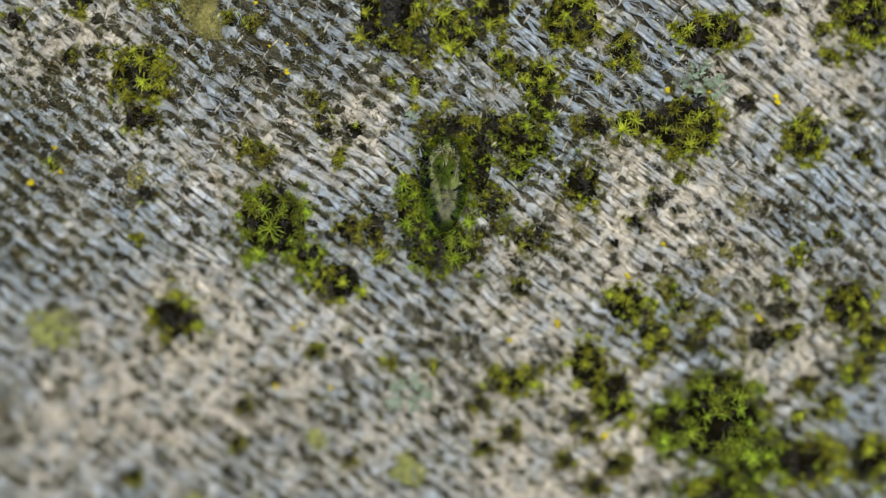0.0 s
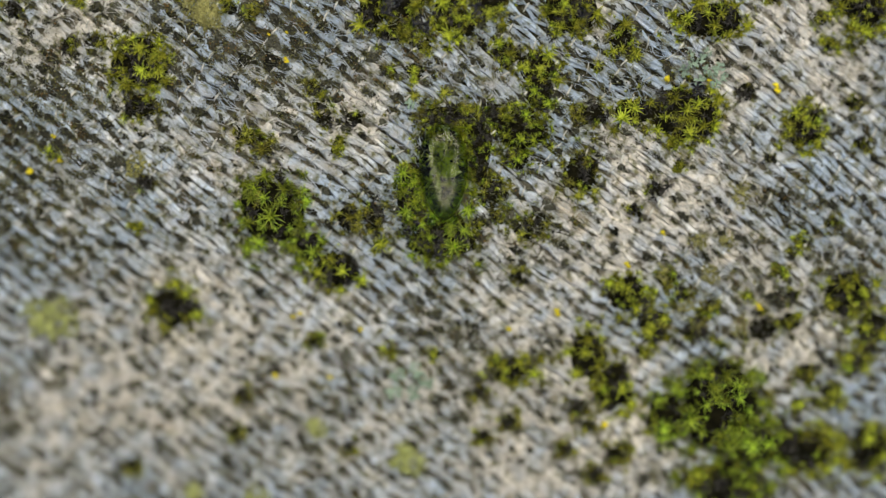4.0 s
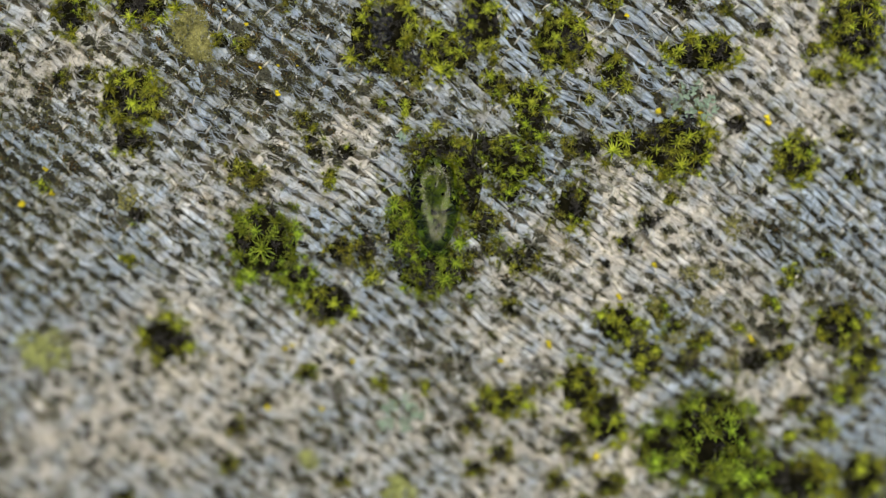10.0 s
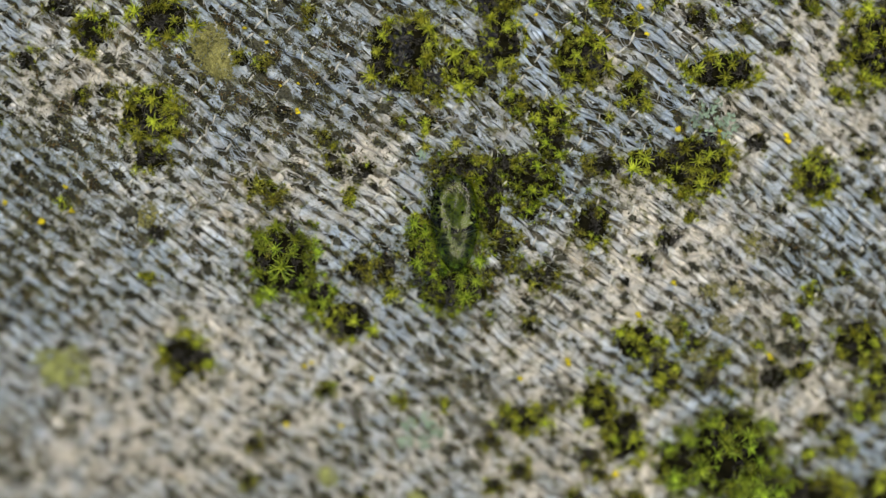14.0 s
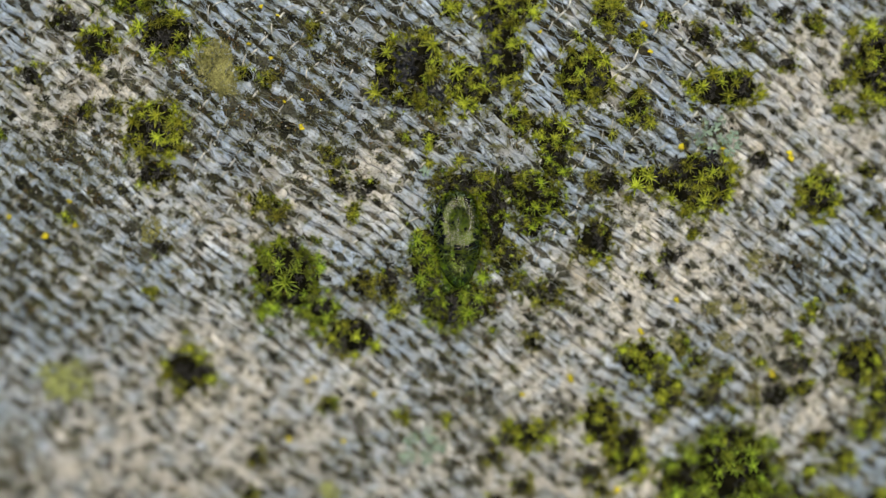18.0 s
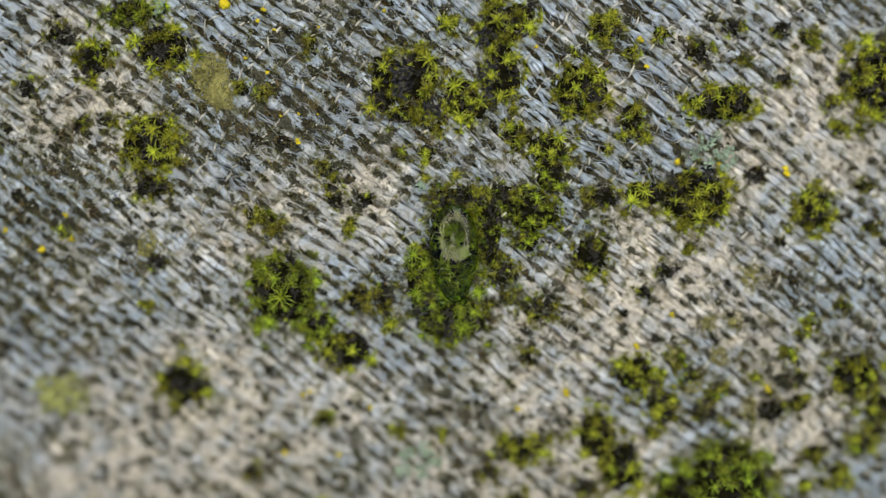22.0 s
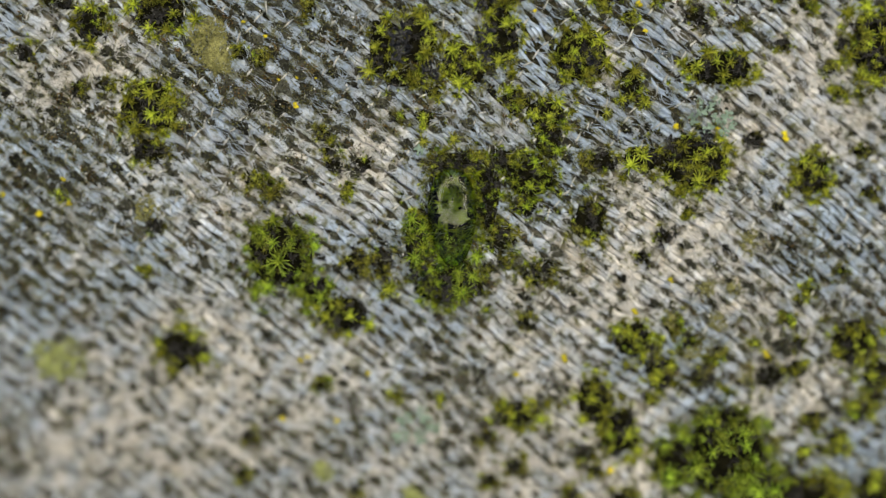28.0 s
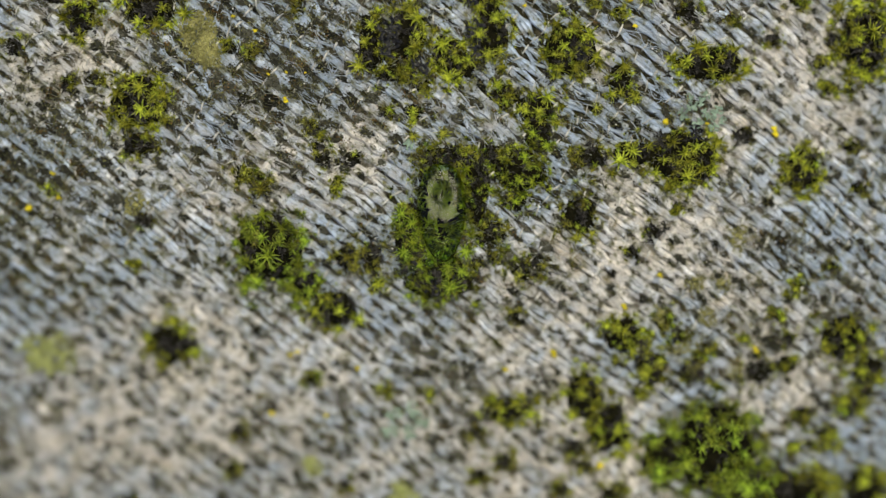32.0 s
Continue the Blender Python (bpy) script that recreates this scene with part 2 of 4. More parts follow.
# the ground: one sheet of dark soil under the cloth, out to the horizon
def ground():
    inner = [i * 0.7 for i in range(-120, 121)]
    outer = [84 * 1.55 ** k for k in range(1, 15)]
    xs = [-o for o in reversed(outer)] + inner + outer
    ys = xs
    verts, faces = [], []
    for y in ys:
        for x in xs:
            bump = 0.55 * noise.noise((x * 0.9, y * 0.9, 0.3)) + 0.5 * noise.noise((x * 2.1, y * 2.1, 5.0)) + 0.25 * noise.noise((x * 5, y * 5, 2.0)) if abs(x) < 90 and abs(y) < 90 else 0
            verts.append((x, y, lie(x, y) - 0.42 + 0.6 * bump))
    n = len(xs)
    for j in range(n - 1):
        for i in range(n - 1):
            faces.append((j * n + i, j * n + i + 1, (j + 1) * n + i + 1, (j + 1) * n + i))
    dust = [1.25 * dusty(v[0], v[1]) * (0.5 + noise.noise((v[0] * 0.8, v[1] * 0.8, 55.0))) if abs(v[0]) < 90 and abs(v[1]) < 90 else 0.0 for v in verts]
    tagged(new("ground", mesh_of("ground", verts, faces, SOIL, True, None, dust)), "dark damp soil under the woven cloth", "ground", kind="structure")


# the cloth: flat split tapes held by thin chain threads
TURN = radians(37)
ALONG = (math.cos(TURN), -math.sin(TURN))
CHAIN = (math.cos(radians(49)), math.sin(radians(49)))
PITCH, CELL = 1.88, 4.0
EDGE_X, EDGE_Y = 74, 54


def woven(a, b):
    """From cells along a tape (a) and tapes (b) to millimetres, with the pull of the cloth."""
    x = a * CELL * ALONG[0] + b * PITCH * CHAIN[0]
    y = a * CELL * ALONG[1] + b * PITCH * CHAIN[1]
    x, y = x - 4, y + 3
    wx = 1.3 * noise.noise((x * 0.035, y * 0.035, 1.0)) + 0.55 * noise.noise((x * 0.16, y * 0.16, 2.0))
    wy = 1.3 * noise.noise((x * 0.035, y * 0.035, 9.0)) + 0.55 * noise.noise((x * 0.16, y * 0.16, 8.0))
    wx += 0.13 * noise.noise((x * 0.45, y * 0.45, 12.0))
    wy += 0.13 * noise.noise((x * 0.45, y * 0.45, 18.0))
    return x + wx, y + wy


DUSTY = [
    (-50.5, 28.5, 10, 0.42), (-45.0, 23.5, 6, 0.5), (50.0, 33.0, 9, 0.5), (45.0, 21.5, 7, 0.6), (56.0, 21.5, 7, 0.5), (38.5, 19.5, 4, 0.5), (49.5, -18.5, 8, 0.8),
    (-27.0, 5.5, 7, 0.7), (-34.0, 6.5, 8, 0.5), (16.5, -31.0, 11, 1.4), (9.0, -15.5, 9, 0.4), (46.5, -21.0, 6, 1.1), (31.0, 6.0, 7, 0.5), (-12.1, 9.9, 6, 1.0), (-56.9, 23.6, 6, 0.9), (-47.5, -22.7, 13, 0.8), (-29.6, -29.2, 13, 0.8), (-60.2, -34.8, 12, 0.6),
    (27.9, 1.6, 9, 0.9), (37.5, -1.5, 8, 0.7), (18.1, -25.6, 9, 1.0), (27.2, -33.9, 8, 1.0), (11.8, -32.2, 9, 1.0),
    (50.7, -16.7, 6, 1.4), (41.3, 16.5, 4, 0.8), (55.7, 29.3, 6, 0.8), (-23.8, 11.1, 5, 0.8), (-41.3, 10.3, 5, 0.6),
    (-32.3, -12.7, 9, 0.8), (-9.7, 15.7, 4, 0.7), (21.6, 11.0, 4, 0.6), (40.8, -7.8, 6, 0.5), (-10.9, -34.0, 10, 0.6),
    (17.0, -3.9, 8, 0.6), (20.2, -9.4, 6, 0.5), (56.6, 19.1, 8, 0.6), (32.4, 31.2, 6, 0.7), (42.8, 25.1, 6, 0.5), (24.5, -34.4, 7, 0.6), (29.0, -22.0, 4, 0.6), (20.7, 25.0, 4, 0.6),
    (-1.9, -15.8, 9, 0.3), (-13.0, -11.0, 9, 0.45), (-6.7, -25.6, 10, 0.3), (6.0, -9.4, 7, 0.3), (-21.2, -19.2, 9, 0.35), (29.6, -3.1, 8, 0.4), (-38.9, -16.0, 8, 0.5),
]


def dusty(x, y):
    d = sum(k * math.exp(-((x - u) ** 2 + (y - v) ** 2) / (2 * (0.6 * r) ** 2)) for u, v, r, k in DUSTY)
    d += 0.16 + 0.45 * noise.noise((x * 0.11, y * 0.11, 4.4)) + 0.35 * noise.noise((x * 0.5, y * 0.5, 14.4)) + 0.3 * noise.noise((x * 1.1, y * 1.1, 24.4))
    return max(0.0, min(1.0, d)) * max(0.15, min(0.95, 0.74 + 0.75 * noise.noise((x * 0.62, y * 0.62, 34.4))))


CLOSE = [(34.8, 29.7, 12), (48.4, 25.2, 13), (39.0, 1.7, 11), (17.1, -11.0, 10), (-6.7, -15.8, 11), (55.1, 8.8, 10), (25.2, -22.3, 9), (-17.9, -15.9, 10), (40.3, 29.8, 9), (26.9, 29.6, 8), (29.7, -21.2, 5), (24.5, -33.6, 9), (48.3, -23.7, 7), (41.6, -17.2, 5), (31.2, -2.3, 9), (13.7, 28.1, 6), (-46.8, -9.5, 10)]


def close_woven(x, y):
    """Where the tapes still lie whole and close together."""
    return min(1.0, sum(math.exp(-((x - u) ** 2 + (y - v) ** 2) / (2 * (0.6 * r) ** 2)) for u, v, r in CLOSE))


def inside(x, y, slack=0.0):
    return abs(x) < EDGE_X + slack and abs(y) < EDGE_Y + slack


def strip(verts, faces, dust, rows):
    """Joins rows of rings, each a closed loop of points across the strip; None breaks it."""
    old = None
    for ring in rows:
        if ring is None:
            old = None
            continue
        n = len(verts)
        verts += ring
        d = dusty(ring[0][0], ring[0][1])
        dust += [d] * len(ring)
        if old is not None:
            for q in range(len(ring)):
                r = (q + 1) % len(ring)
                faces.append((old + q, old + r, n + r, n + q))
        old = n


def ease(t):
    return t * t * (3 - 2 * t)


def tape(b, rng):
    """One flat tape, wide as its row: the stitches pinch it, and between them it splits along its fibres."""
    verts, faces, dust = [], [], []
    steps = 8
    cells = range(-32, 33)
    count = rng.choice((1, 2, 2, 3))
    full = rng.uniform(0.96, 1.1)
    slip = {c: (rng.gauss(0, 0.07), rng.gauss(0, 0.11), rng.uniform(0.46, 0.74), rng.uniform(0.82, 1.08)) for c in cells}
    seams = {c: [-1] + [(k + 1) / count * 2 - 1 + rng.gauss(0, 0.16 / count) for k in range(count - 1)] + [1] for c in cells}
    for k in range(count):
        slit = {c: (rng.uniform(0.12, 0.4) if rng.random() < 0.16 else 0.0) for c in cells}
        roll = {c: rng.gauss(0, 0.08) for c in cells}
        lift = {c: rng.uniform(0.0, 0.16) for c in cells}
        lost = {c for c in cells if rng.random() < 0.05}
        cut = {c: rng.uniform(0.25, 0.9) for c in cells if rng.random() < 0.09}
        rows = []
        for i in range(-30 * steps, 30 * steps + 1):
            a = i / steps
            c = math.floor(a)
            f = a - c
            x, y = woven(a, b)
            if c in lost or (c in cut and f > cut[c]) or not inside(x, y, rng.uniform(-1.2, 0)):
                rows.append(None)
                continue
            t = ease(f * 2) if f < 0.5 else ease(2 - f * 2)
            near = slip[c] if f < 0.5 else slip[c + 1]
            hump = math.sin(math.pi * f)
            wide = full * (near[2] + (slip[c][3] - near[2]) * t)
            mid = near[0] + (slip[c][1] - near[0]) * t
            lo = mid + wide * seams[c][k]
            hi = mid + wide * (seams[c][k + 1] - slit[c] * hump)
            z = lie(x, y) + 0.2 + hump * (0.16 + lift[c]) + 0.08 * noise.noise((a * 2.3, b * 2.0, k * 1.7))
            ring = []
            for q in (0, 0.22, 0.5, 0.78, 1):
                o = lo + (hi - lo) * q
                groove = 0.05 * noise.noise((o * 7.0, a * 0.8, b * 3.1)) - 0.12 * (o / full) ** 2 - (0.05 if q in (0, 1) else 0)
                ring.append((x + o * CHAIN[0], y + o * CHAIN[1], z + groove + roll[c] * hump * (o - mid), (o - mid) / wide, a, b))
            o = (lo + hi) / 2
            ring.append((x + o * CHAIN[0], y + o * CHAIN[1], z - 0.16, (o - mid) / wide, a, b))
            rows.append(ring)
        strip(verts, faces, dust, rows)
    for k in range(12):
        w = rng.uniform(0.022, 0.06)
        knot = {c: slip[c][0] + 0.3 * full * rng.uniform(-1, 1) for c in cells}
        belly = {c: full * rng.uniform(-1.15, 1.15) for c in cells}
        lost = {c for c in cells if rng.random() < 0.45}
        rows = []
        for i in range(-30 * 6, 30 * 6 + 1):
            a = i / 6
            c = math.floor(a)
            f = a - c
            x, y = woven(a, b)
            if c in lost or not inside(x, y, -0.6):
                rows.append(None)
                continue
            o = knot[c] + (belly[c] - knot[c]) * ease(f * 2) if f < 0.5 else belly[c] + (knot[c + 1] - belly[c]) * ease(f * 2 - 1)
            px, py = x + o * CHAIN[0], y + o * CHAIN[1]
            z = lie(px, py) + 0.36 + 0.3 * math.sin(math.pi * f) + 0.08 * noise.noise((a * 2.1, b * 2.0, k * 1.7))
            rows.append([(px + p * CHAIN[0], py + p * CHAIN[1], z + q, k * 0.7, a * 0.3, b) for p, q in ((-w, 0), (0, 0.7 * w), (w, 0), (0, -0.03))])
        strip(verts, faces, dust, rows)
    return verts, faces, dust


def frayed(rng):
    """Loose hairs that stand off the tapes."""
    verts, faces, dust = [], [], []
    for _ in range(7500):
        x, y = rng.uniform(-EDGE_X, EDGE_X), rng.uniform(-EDGE_Y, EDGE_Y)
        go = -TURN + rng.gauss(0, 0.4)
        long_, w, bend = rng.uniform(1.0, 4.2), rng.uniform(0.014, 0.04), rng.uniform(-0.5, 0.5)
        lift = rng.uniform(0.45, 0.7)
        rows = []
        for k in range(6):
            t = k / 5
            z = lie(x, y) + lift + 0.35 * rng.random() * t
            rows.append([(x - o * math.sin(go), y + o * math.cos(go), z + q) for o, q in ((-w, 0), (0, w), (w, 0), (0, -w))])
            x, y = x + long_ / 5 * math.cos(go), y + long_ / 5 * math.sin(go)
            go += bend / 5
        strip(verts, faces, dust, rows)
    return verts, faces, dust


def fibre_star(x, y, rng):
    """Fibres that spray out from one burst stitch."""
    verts, faces, dust = [(x, y, lie(x, y) + 0.92)], [], [dusty(x, y)]
    for k in range(16):
        first = len(verts)
        go = k * 6.283 / 16 + rng.uniform(-0.2, 0.2)
        long_ = rng.uniform(1.2, 3.0) * (1.3 if abs(math.cos(go + TURN)) > 0.7 else 0.8)
        w, bend = rng.uniform(0.03, 0.09), rng.uniform(-0.25, 0.25)
        rows, px, py = [], x, y
        for i in range(6):
            t = i / 5
            z = lie(px, py) + 0.85 - 0.3 * t
            rows.append([(px - o * math.sin(go), py + o * math.cos(go), z + q) for o, q in ((-w, 0), (0, 0.6 * w), (w, 0), (0, -0.04))])
            px, py = px + long_ / 5 * math.cos(go), py + long_ / 5 * math.sin(go)
            go += bend / 5
            w *= 0.88
        strip(verts, faces, dust, rows)
        faces += [(0, first, first + 1), (0, first + 1, first + 2)]
    return verts, faces, dust


def chain(a, rng):
    """One row of stitches: at each tape a short flat bar lies over it and dives under at both sides."""
    verts, faces = [], []
    for b in range(-72, 73):
        if rng.random() < 0.16:
            continue
        skew, shift = rng.gauss(0, 0.07), rng.gauss(0, 0.03)
        w0, reach = rng.uniform(0.08, 0.16), rng.uniform(0.34, 0.47)
        old = None
        for i in range(-4, 5):
            t = i / 4
            x, y = woven(a + shift + skew * t, b + reach * t)
            if not inside(x, y, 0.6):
                old = None
                continue
            z = lie(x, y) + 0.68 - 0.74 * abs(t) ** 2.6
            w = w0 * (1 - 0.25 * abs(t))
            n = len(verts)
            for o, h in ((-w, -0.03), (-0.4 * w, 0.05), (0, 0.02), (0.45 * w, 0.06), (w, -0.03), (0, -0.1)):
                verts.append((x + o * ALONG[0], y + o * ALONG[1], z + h))
            if old is not None:
                for q in range(6):
                    r = (q + 1) % 6
                    faces.append((old + q, old + r, n + r, n + q))
            old = n
    return verts, faces


def cloth():
    rng = random.Random(5)
    thing = base("woven_cloth", 0, 0, lie(0, 0) - 0.9, "weathered white woven plastic cloth with frayed tapes, lying on soil", "cloth")
    sink = mm(0, 0, -lie(0, 0) + 0.9)
    for b in range(-68, 69):
        v, f, d = tape(b, rng)
        if len(f) > 8:
            piece("tape", mesh_of("tape", v, f, TAPE, True, None, d, True), thing, sink)
    for a in range(-28, 29):
        v, f = chain(a, rng)
        if len(f) > 8:
            piece("stitch_thread", mesh_of("stitch_thread", v, f, THREAD), thing, sink, "thin pale stitching thread")
    for x, y in ((7.2, 16.2), (-14.5, 23.3), (0.6, 18.6), (-12.6, 32.1)):
        v, f, d = fibre_star(x, y, rng)
        piece("fibre_star", mesh_of("fibre_star", v, f, TAPE, True, None, d), thing, sink, "spray of loose white fibres from a burst stitch")
    v, f, d = frayed(rng)
    tagged(piece("fibre_fuzz", mesh_of("fibre_fuzz", v, f, TAPE, True, None, d), thing, sink, "fine frayed white plastic hairs"), kind="stuff")


ground()
cloth()


# crumbs of soil and algae that lie in the gaps, and white grains added as glints
def lump(verts, faces, x, y, z, r, rng, flat=0.8):
    n = len(verts)
    spin = rng.uniform(0, 6.28)
    for k in range(5):
        s = r * rng.uniform(0.7, 1.3)
        verts.append((x + s * math.cos(spin + k * 1.257), y + s * math.sin(spin + k * 1.257), z + rng.uniform(-0.2, 0.2) * r))
    verts.append((x, y, z + r * flat * rng.uniform(0.7, 1.2)))
    verts.append((x, y, z - r * flat))
    for k in range(5):
        q = (k + 1) % 5
        faces.append((n + k, n + q, n + 5))
        faces.append((n + q, n + k, n + 6))


def mound(verts, faces, x, y, size, high, rng):
    """A ragged little heap, longer along the tapes."""
    n, spokes, seed = len(verts), 13, rng.uniform(0, 90)
    verts.append((x, y, lie(x, y) + 0.36 + high))
    for t in (0.4, 0.72, 1.0):
        for k in range(spokes):
            g = k * 6.2832 / spokes
            r = size * t * (1 + 0.6 * noise.noise((math.cos(g) * 1.6, math.sin(g) * 1.6, seed)) + rng.uniform(-0.22, 0.22))
            u = x + r * (math.cos(g) * ALONG[0] * 1.3 + math.sin(g) * CHAIN[0] * 0.95)
            v = y + r * (math.cos(g) * ALONG[1] * 1.3 + math.sin(g) * CHAIN[1] * 0.95)
            verts.append((u, v, lie(u, v) + 0.36 + high * (1 - t * t) - (0.5 if t == 1.0 else 0) + rng.uniform(-0.16, 0.16)))
    for k in range(spokes):
        q = (k + 1) % spokes
        faces.append((n, n + 1 + k, n + 1 + q))
        for i in range(2):
            a, c = n + 1 + i * spokes + k, n + 1 + i * spokes + q
            faces.append((a, a + spokes, c + spokes, c))


def wisp(verts, faces, x, y, z, length, rng, width=0.06):
    """A short bent thread of algae."""
    n = len(verts)
    go, up = rng.uniform(0, 6.28), rng.uniform(0.2, 1.0)
    bend = rng.uniform(-1.5, 1.5)
    px, py, pz = x, y, z
    for k in range(4):
        w = width * (1 - k / 4.2)
        verts.append((px - w * math.sin(go), py + w * math.cos(go), pz))
        verts.append((px + w * math.sin(go), py - w * math.cos(go), pz))
        verts.append((px, py, pz + w * 1.2))
        px += length / 3 * math.cos(go)
        py += length / 3 * math.sin(go)
        pz += length / 3 * up
        go += bend / 3
        up -= 0.3
    for k in range(3):
        for q in range(3):
            r = (q + 1) % 3
            faces.append((n + 3 * k + q, n + 3 * k + r, n + 3 * k + 3 + r, n + 3 * k + 3 + q))


GRIMY = [
    (56.5, -25.0, 8, 0.5), (-30.0, -32.0, 14, 0.35), (-6.0, -32.0, 12, 0.15), (-3.0, -24.0, 9, 0.45), (-16.0, -24.0, 8, 0.25), (10.0, -21.0, 5, 0.5), (12.0, 23.5, 6, 0.3), (23.0, 16.0, 6, 0.3),
    (-56.0, -2.6, 9, 2.6), (-24.5, 23.5, 9, 1.5), (-17.5, 18.8, 6, 1.1), (-33.1, 27.4, 7, 0.6), (-54.2, 15.3, 9, 1.9), (-57.5, 10.0, 6, 0.8), (-63.3, -30.6, 5, 1.5), (-56.8, -23.8, 3, 1.2), (-9.8, -2.3, 4, 1.0),
    (-35.5, 22.8, 6, 0.5), (17.0, -2.3, 6, 0.5), (47.0, 3.2, 8, 0.5), (-2.6, 25.0, 6, 0.8), (23.0, 32.7, 5, 0.3),
    (36.4, 19.6, 5, 0.3), (-17.5, 31.2, 8, 0.6), (2.8, -9.4, 9, 0.4), (44.2, -14.2, 6, 1.1), (35.2, -7.8, 6, 0.6), (56.8, -9.4, 6, 0.7), (13.1, -4.6, 5, 0.6), (1.3, -20.7, 8, 0.3),
]


def grimy(x, y):
    d = 0.73 + sum(k * math.exp(-((x - u) ** 2 + (y - v) ** 2) / (2 * (0.6 * r) ** 2)) for u, v, r, k in GRIMY)
    return d - 0.32 * dusty(x, y) - 0.35 * close_woven(x, y) + 0.45 * noise.noise((x * 0.25, y * 0.25, 21.0)) + 0.4 * noise.noise((x * 0.09, y * 0.09, 22.0))


SEEDLINGS = []


def litter():
    rng = random.Random(11)
    cv, cf, av, af, gv, gf, tv, tf, rv, rf = [], [], [], [], [], [], [], [], [], []
    for b in range(-68, 69):
        for a in range(-28, 29):
            for half in (0.0, 0.5, 0.75):
                # these small dark heaps imitate the shaded notches at the stitch ends
                if half == 0.75:
                    x, y = woven(a + rng.gauss(0, 0.10), b + 0.5 + rng.gauss(0, 0.10))
                else:
                    x, y = woven(a + 0.16 + half * 0.76 + rng.uniform(0.0, 0.3), b + 0.5 + rng.uniform(-0.35, 0.35))
                if not inside(x, y, -1):
                    continue
                g = grimy(x, y)
                if rng.random() < g * 0.55:
                    size = rng.choice((0.35, 0.45, 0.55) if half == 0.75 else (0.35, 0.5, 0.7, 0.95, 1.25)) * rng.uniform(0.8, 1.2) * (0.7 + 0.35 * max(0, min(g, 1.2)))
                    mound(cv, cf, x, y, size * 0.72, 0.2 + 0.22 * size, rng)
                    rusty = rng.choice((0, 0.05, 0.3, 0.6)) if rng.random() < 0.55 else 0.03
                    if rng.random() < 0.17:
                        SEEDLINGS.append((x, y, size))
                    for _ in range(int((30 + 34 * min(1.2, max(g, 0))) * size)):
                        ang, rad = rng.uniform(0, 6.28), size * 1.3 * rng.random() ** 0.7
                        u = x + rad * (math.cos(ang) * ALONG[0] * 1.35 + math.sin(ang) * CHAIN[0] * 0.8)
                        v = y + rad * (math.cos(ang) * ALONG[1] * 1.35 + math.sin(ang) * CHAIN[1] * 0.8)
                        pick = rng.random()
                        lump(*((av, af) if pick < 0.17 else (gv, gf) if pick < 0.183 else (rv, rf) if pick < 0.183 + rusty else (cv, cf)), u, v, lie(u, v) + 0.46 + (0.25 + 0.25 * size) * max(0, 1 - (rad / size) ** 2), rng.uniform(0.03, 0.125), rng)
                    if rng.random() < 0.35 + 0.3 * g:
                        for _ in range(rng.randrange(4, 22)):
                            u, v = x + rng.gauss(0, 0.45), y + rng.gauss(0, 0.45)
                            wisp(av, af, u, v, lie(u, v) + 0.55, rng.uniform(0.2, 0.6), rng, 0.045)
    for _ in range(2600):
        x, y = rng.uniform(-EDGE_X, EDGE_X), rng.uniform(-EDGE_Y, EDGE_Y)
        if noise.noise((x * 0.3, y * 0.3, 61.0)) > -0.15 and rng.random() > 0.6 * dusty(x, y):
            size = rng.choice((0.22, 0.3, 0.4, 0.55, 0.75)) * rng.uniform(0.8, 1.2)
            mound(cv, cf, x, y, size, 0.28 + 0.2 * size, rng)
            for _ in range(int(22 * size)):
                u, v = x + rng.gauss(0, 0.55 * size), y + rng.gauss(0, 0.55 * size)
                lump(*((av, af) if rng.random() < 0.22 else (cv, cf)), u, v, lie(u, v) + 0.55, rng.uniform(0.05, 0.13), rng)
    for _ in range(16000):
        x, y = rng.uniform(-EDGE_X, EDGE_X), rng.uniform(-EDGE_Y, EDGE_Y)
        lump(cv, cf, x, y, lie(x, y) + rng.uniform(-0.45, 0.25), rng.uniform(0.08, 0.22), rng)
    for _ in range(9000):
        x, y = rng.uniform(-EDGE_X, EDGE_X), rng.uniform(-EDGE_Y, EDGE_Y)
        if rng.random() < grimy(x, y) * 0.9:
            wisp(*((cv, cf) if rng.random() < 0.75 else (av, af)), x, y, lie(x, y) + rng.uniform(0.1, 0.6), rng.uniform(0.5, 1.4), rng, 0.05)
    for _ in range(50):
        x, y = rng.uniform(-64, -14), rng.uniform(-42, -10)
        size = rng.uniform(0.35, 0.85)
        mound(cv, cf, x, y, size, 0.3 + 0.25 * size, rng)
    for _ in range(220):
        x, y = rng.uniform(-66, -14), rng.uniform(-44, -8)
        lump(gv, gf, x, y, lie(x, y) + 0.7, rng.uniform(0.07, 0.16), rng, 0.5)
    for _ in range(26000):
        x, y = rng.uniform(-EDGE_X, EDGE_X), rng.uniform(-EDGE_Y, EDGE_Y)
        if rng.random() < grimy(x, y):
            wisp(tv, tf, x, y, lie(x, y) + rng.uniform(0.5, 1.05), rng.uniform(0.35, 1.3), rng, rng.uniform(0.02, 0.045))
    for _ in range(1100):
        x, y = rng.uniform(-EDGE_X, EDGE_X), rng.uniform(-EDGE_Y, EDGE_Y)
        if noise.noise((x * 0.08, y * 0.08, 33)) + (0.35 if x < -35 and y > 5 else 0) > 0.12:
            lump(gv, gf, x, y, lie(x, y) + 0.78, rng.uniform(0.07, 0.17), rng)
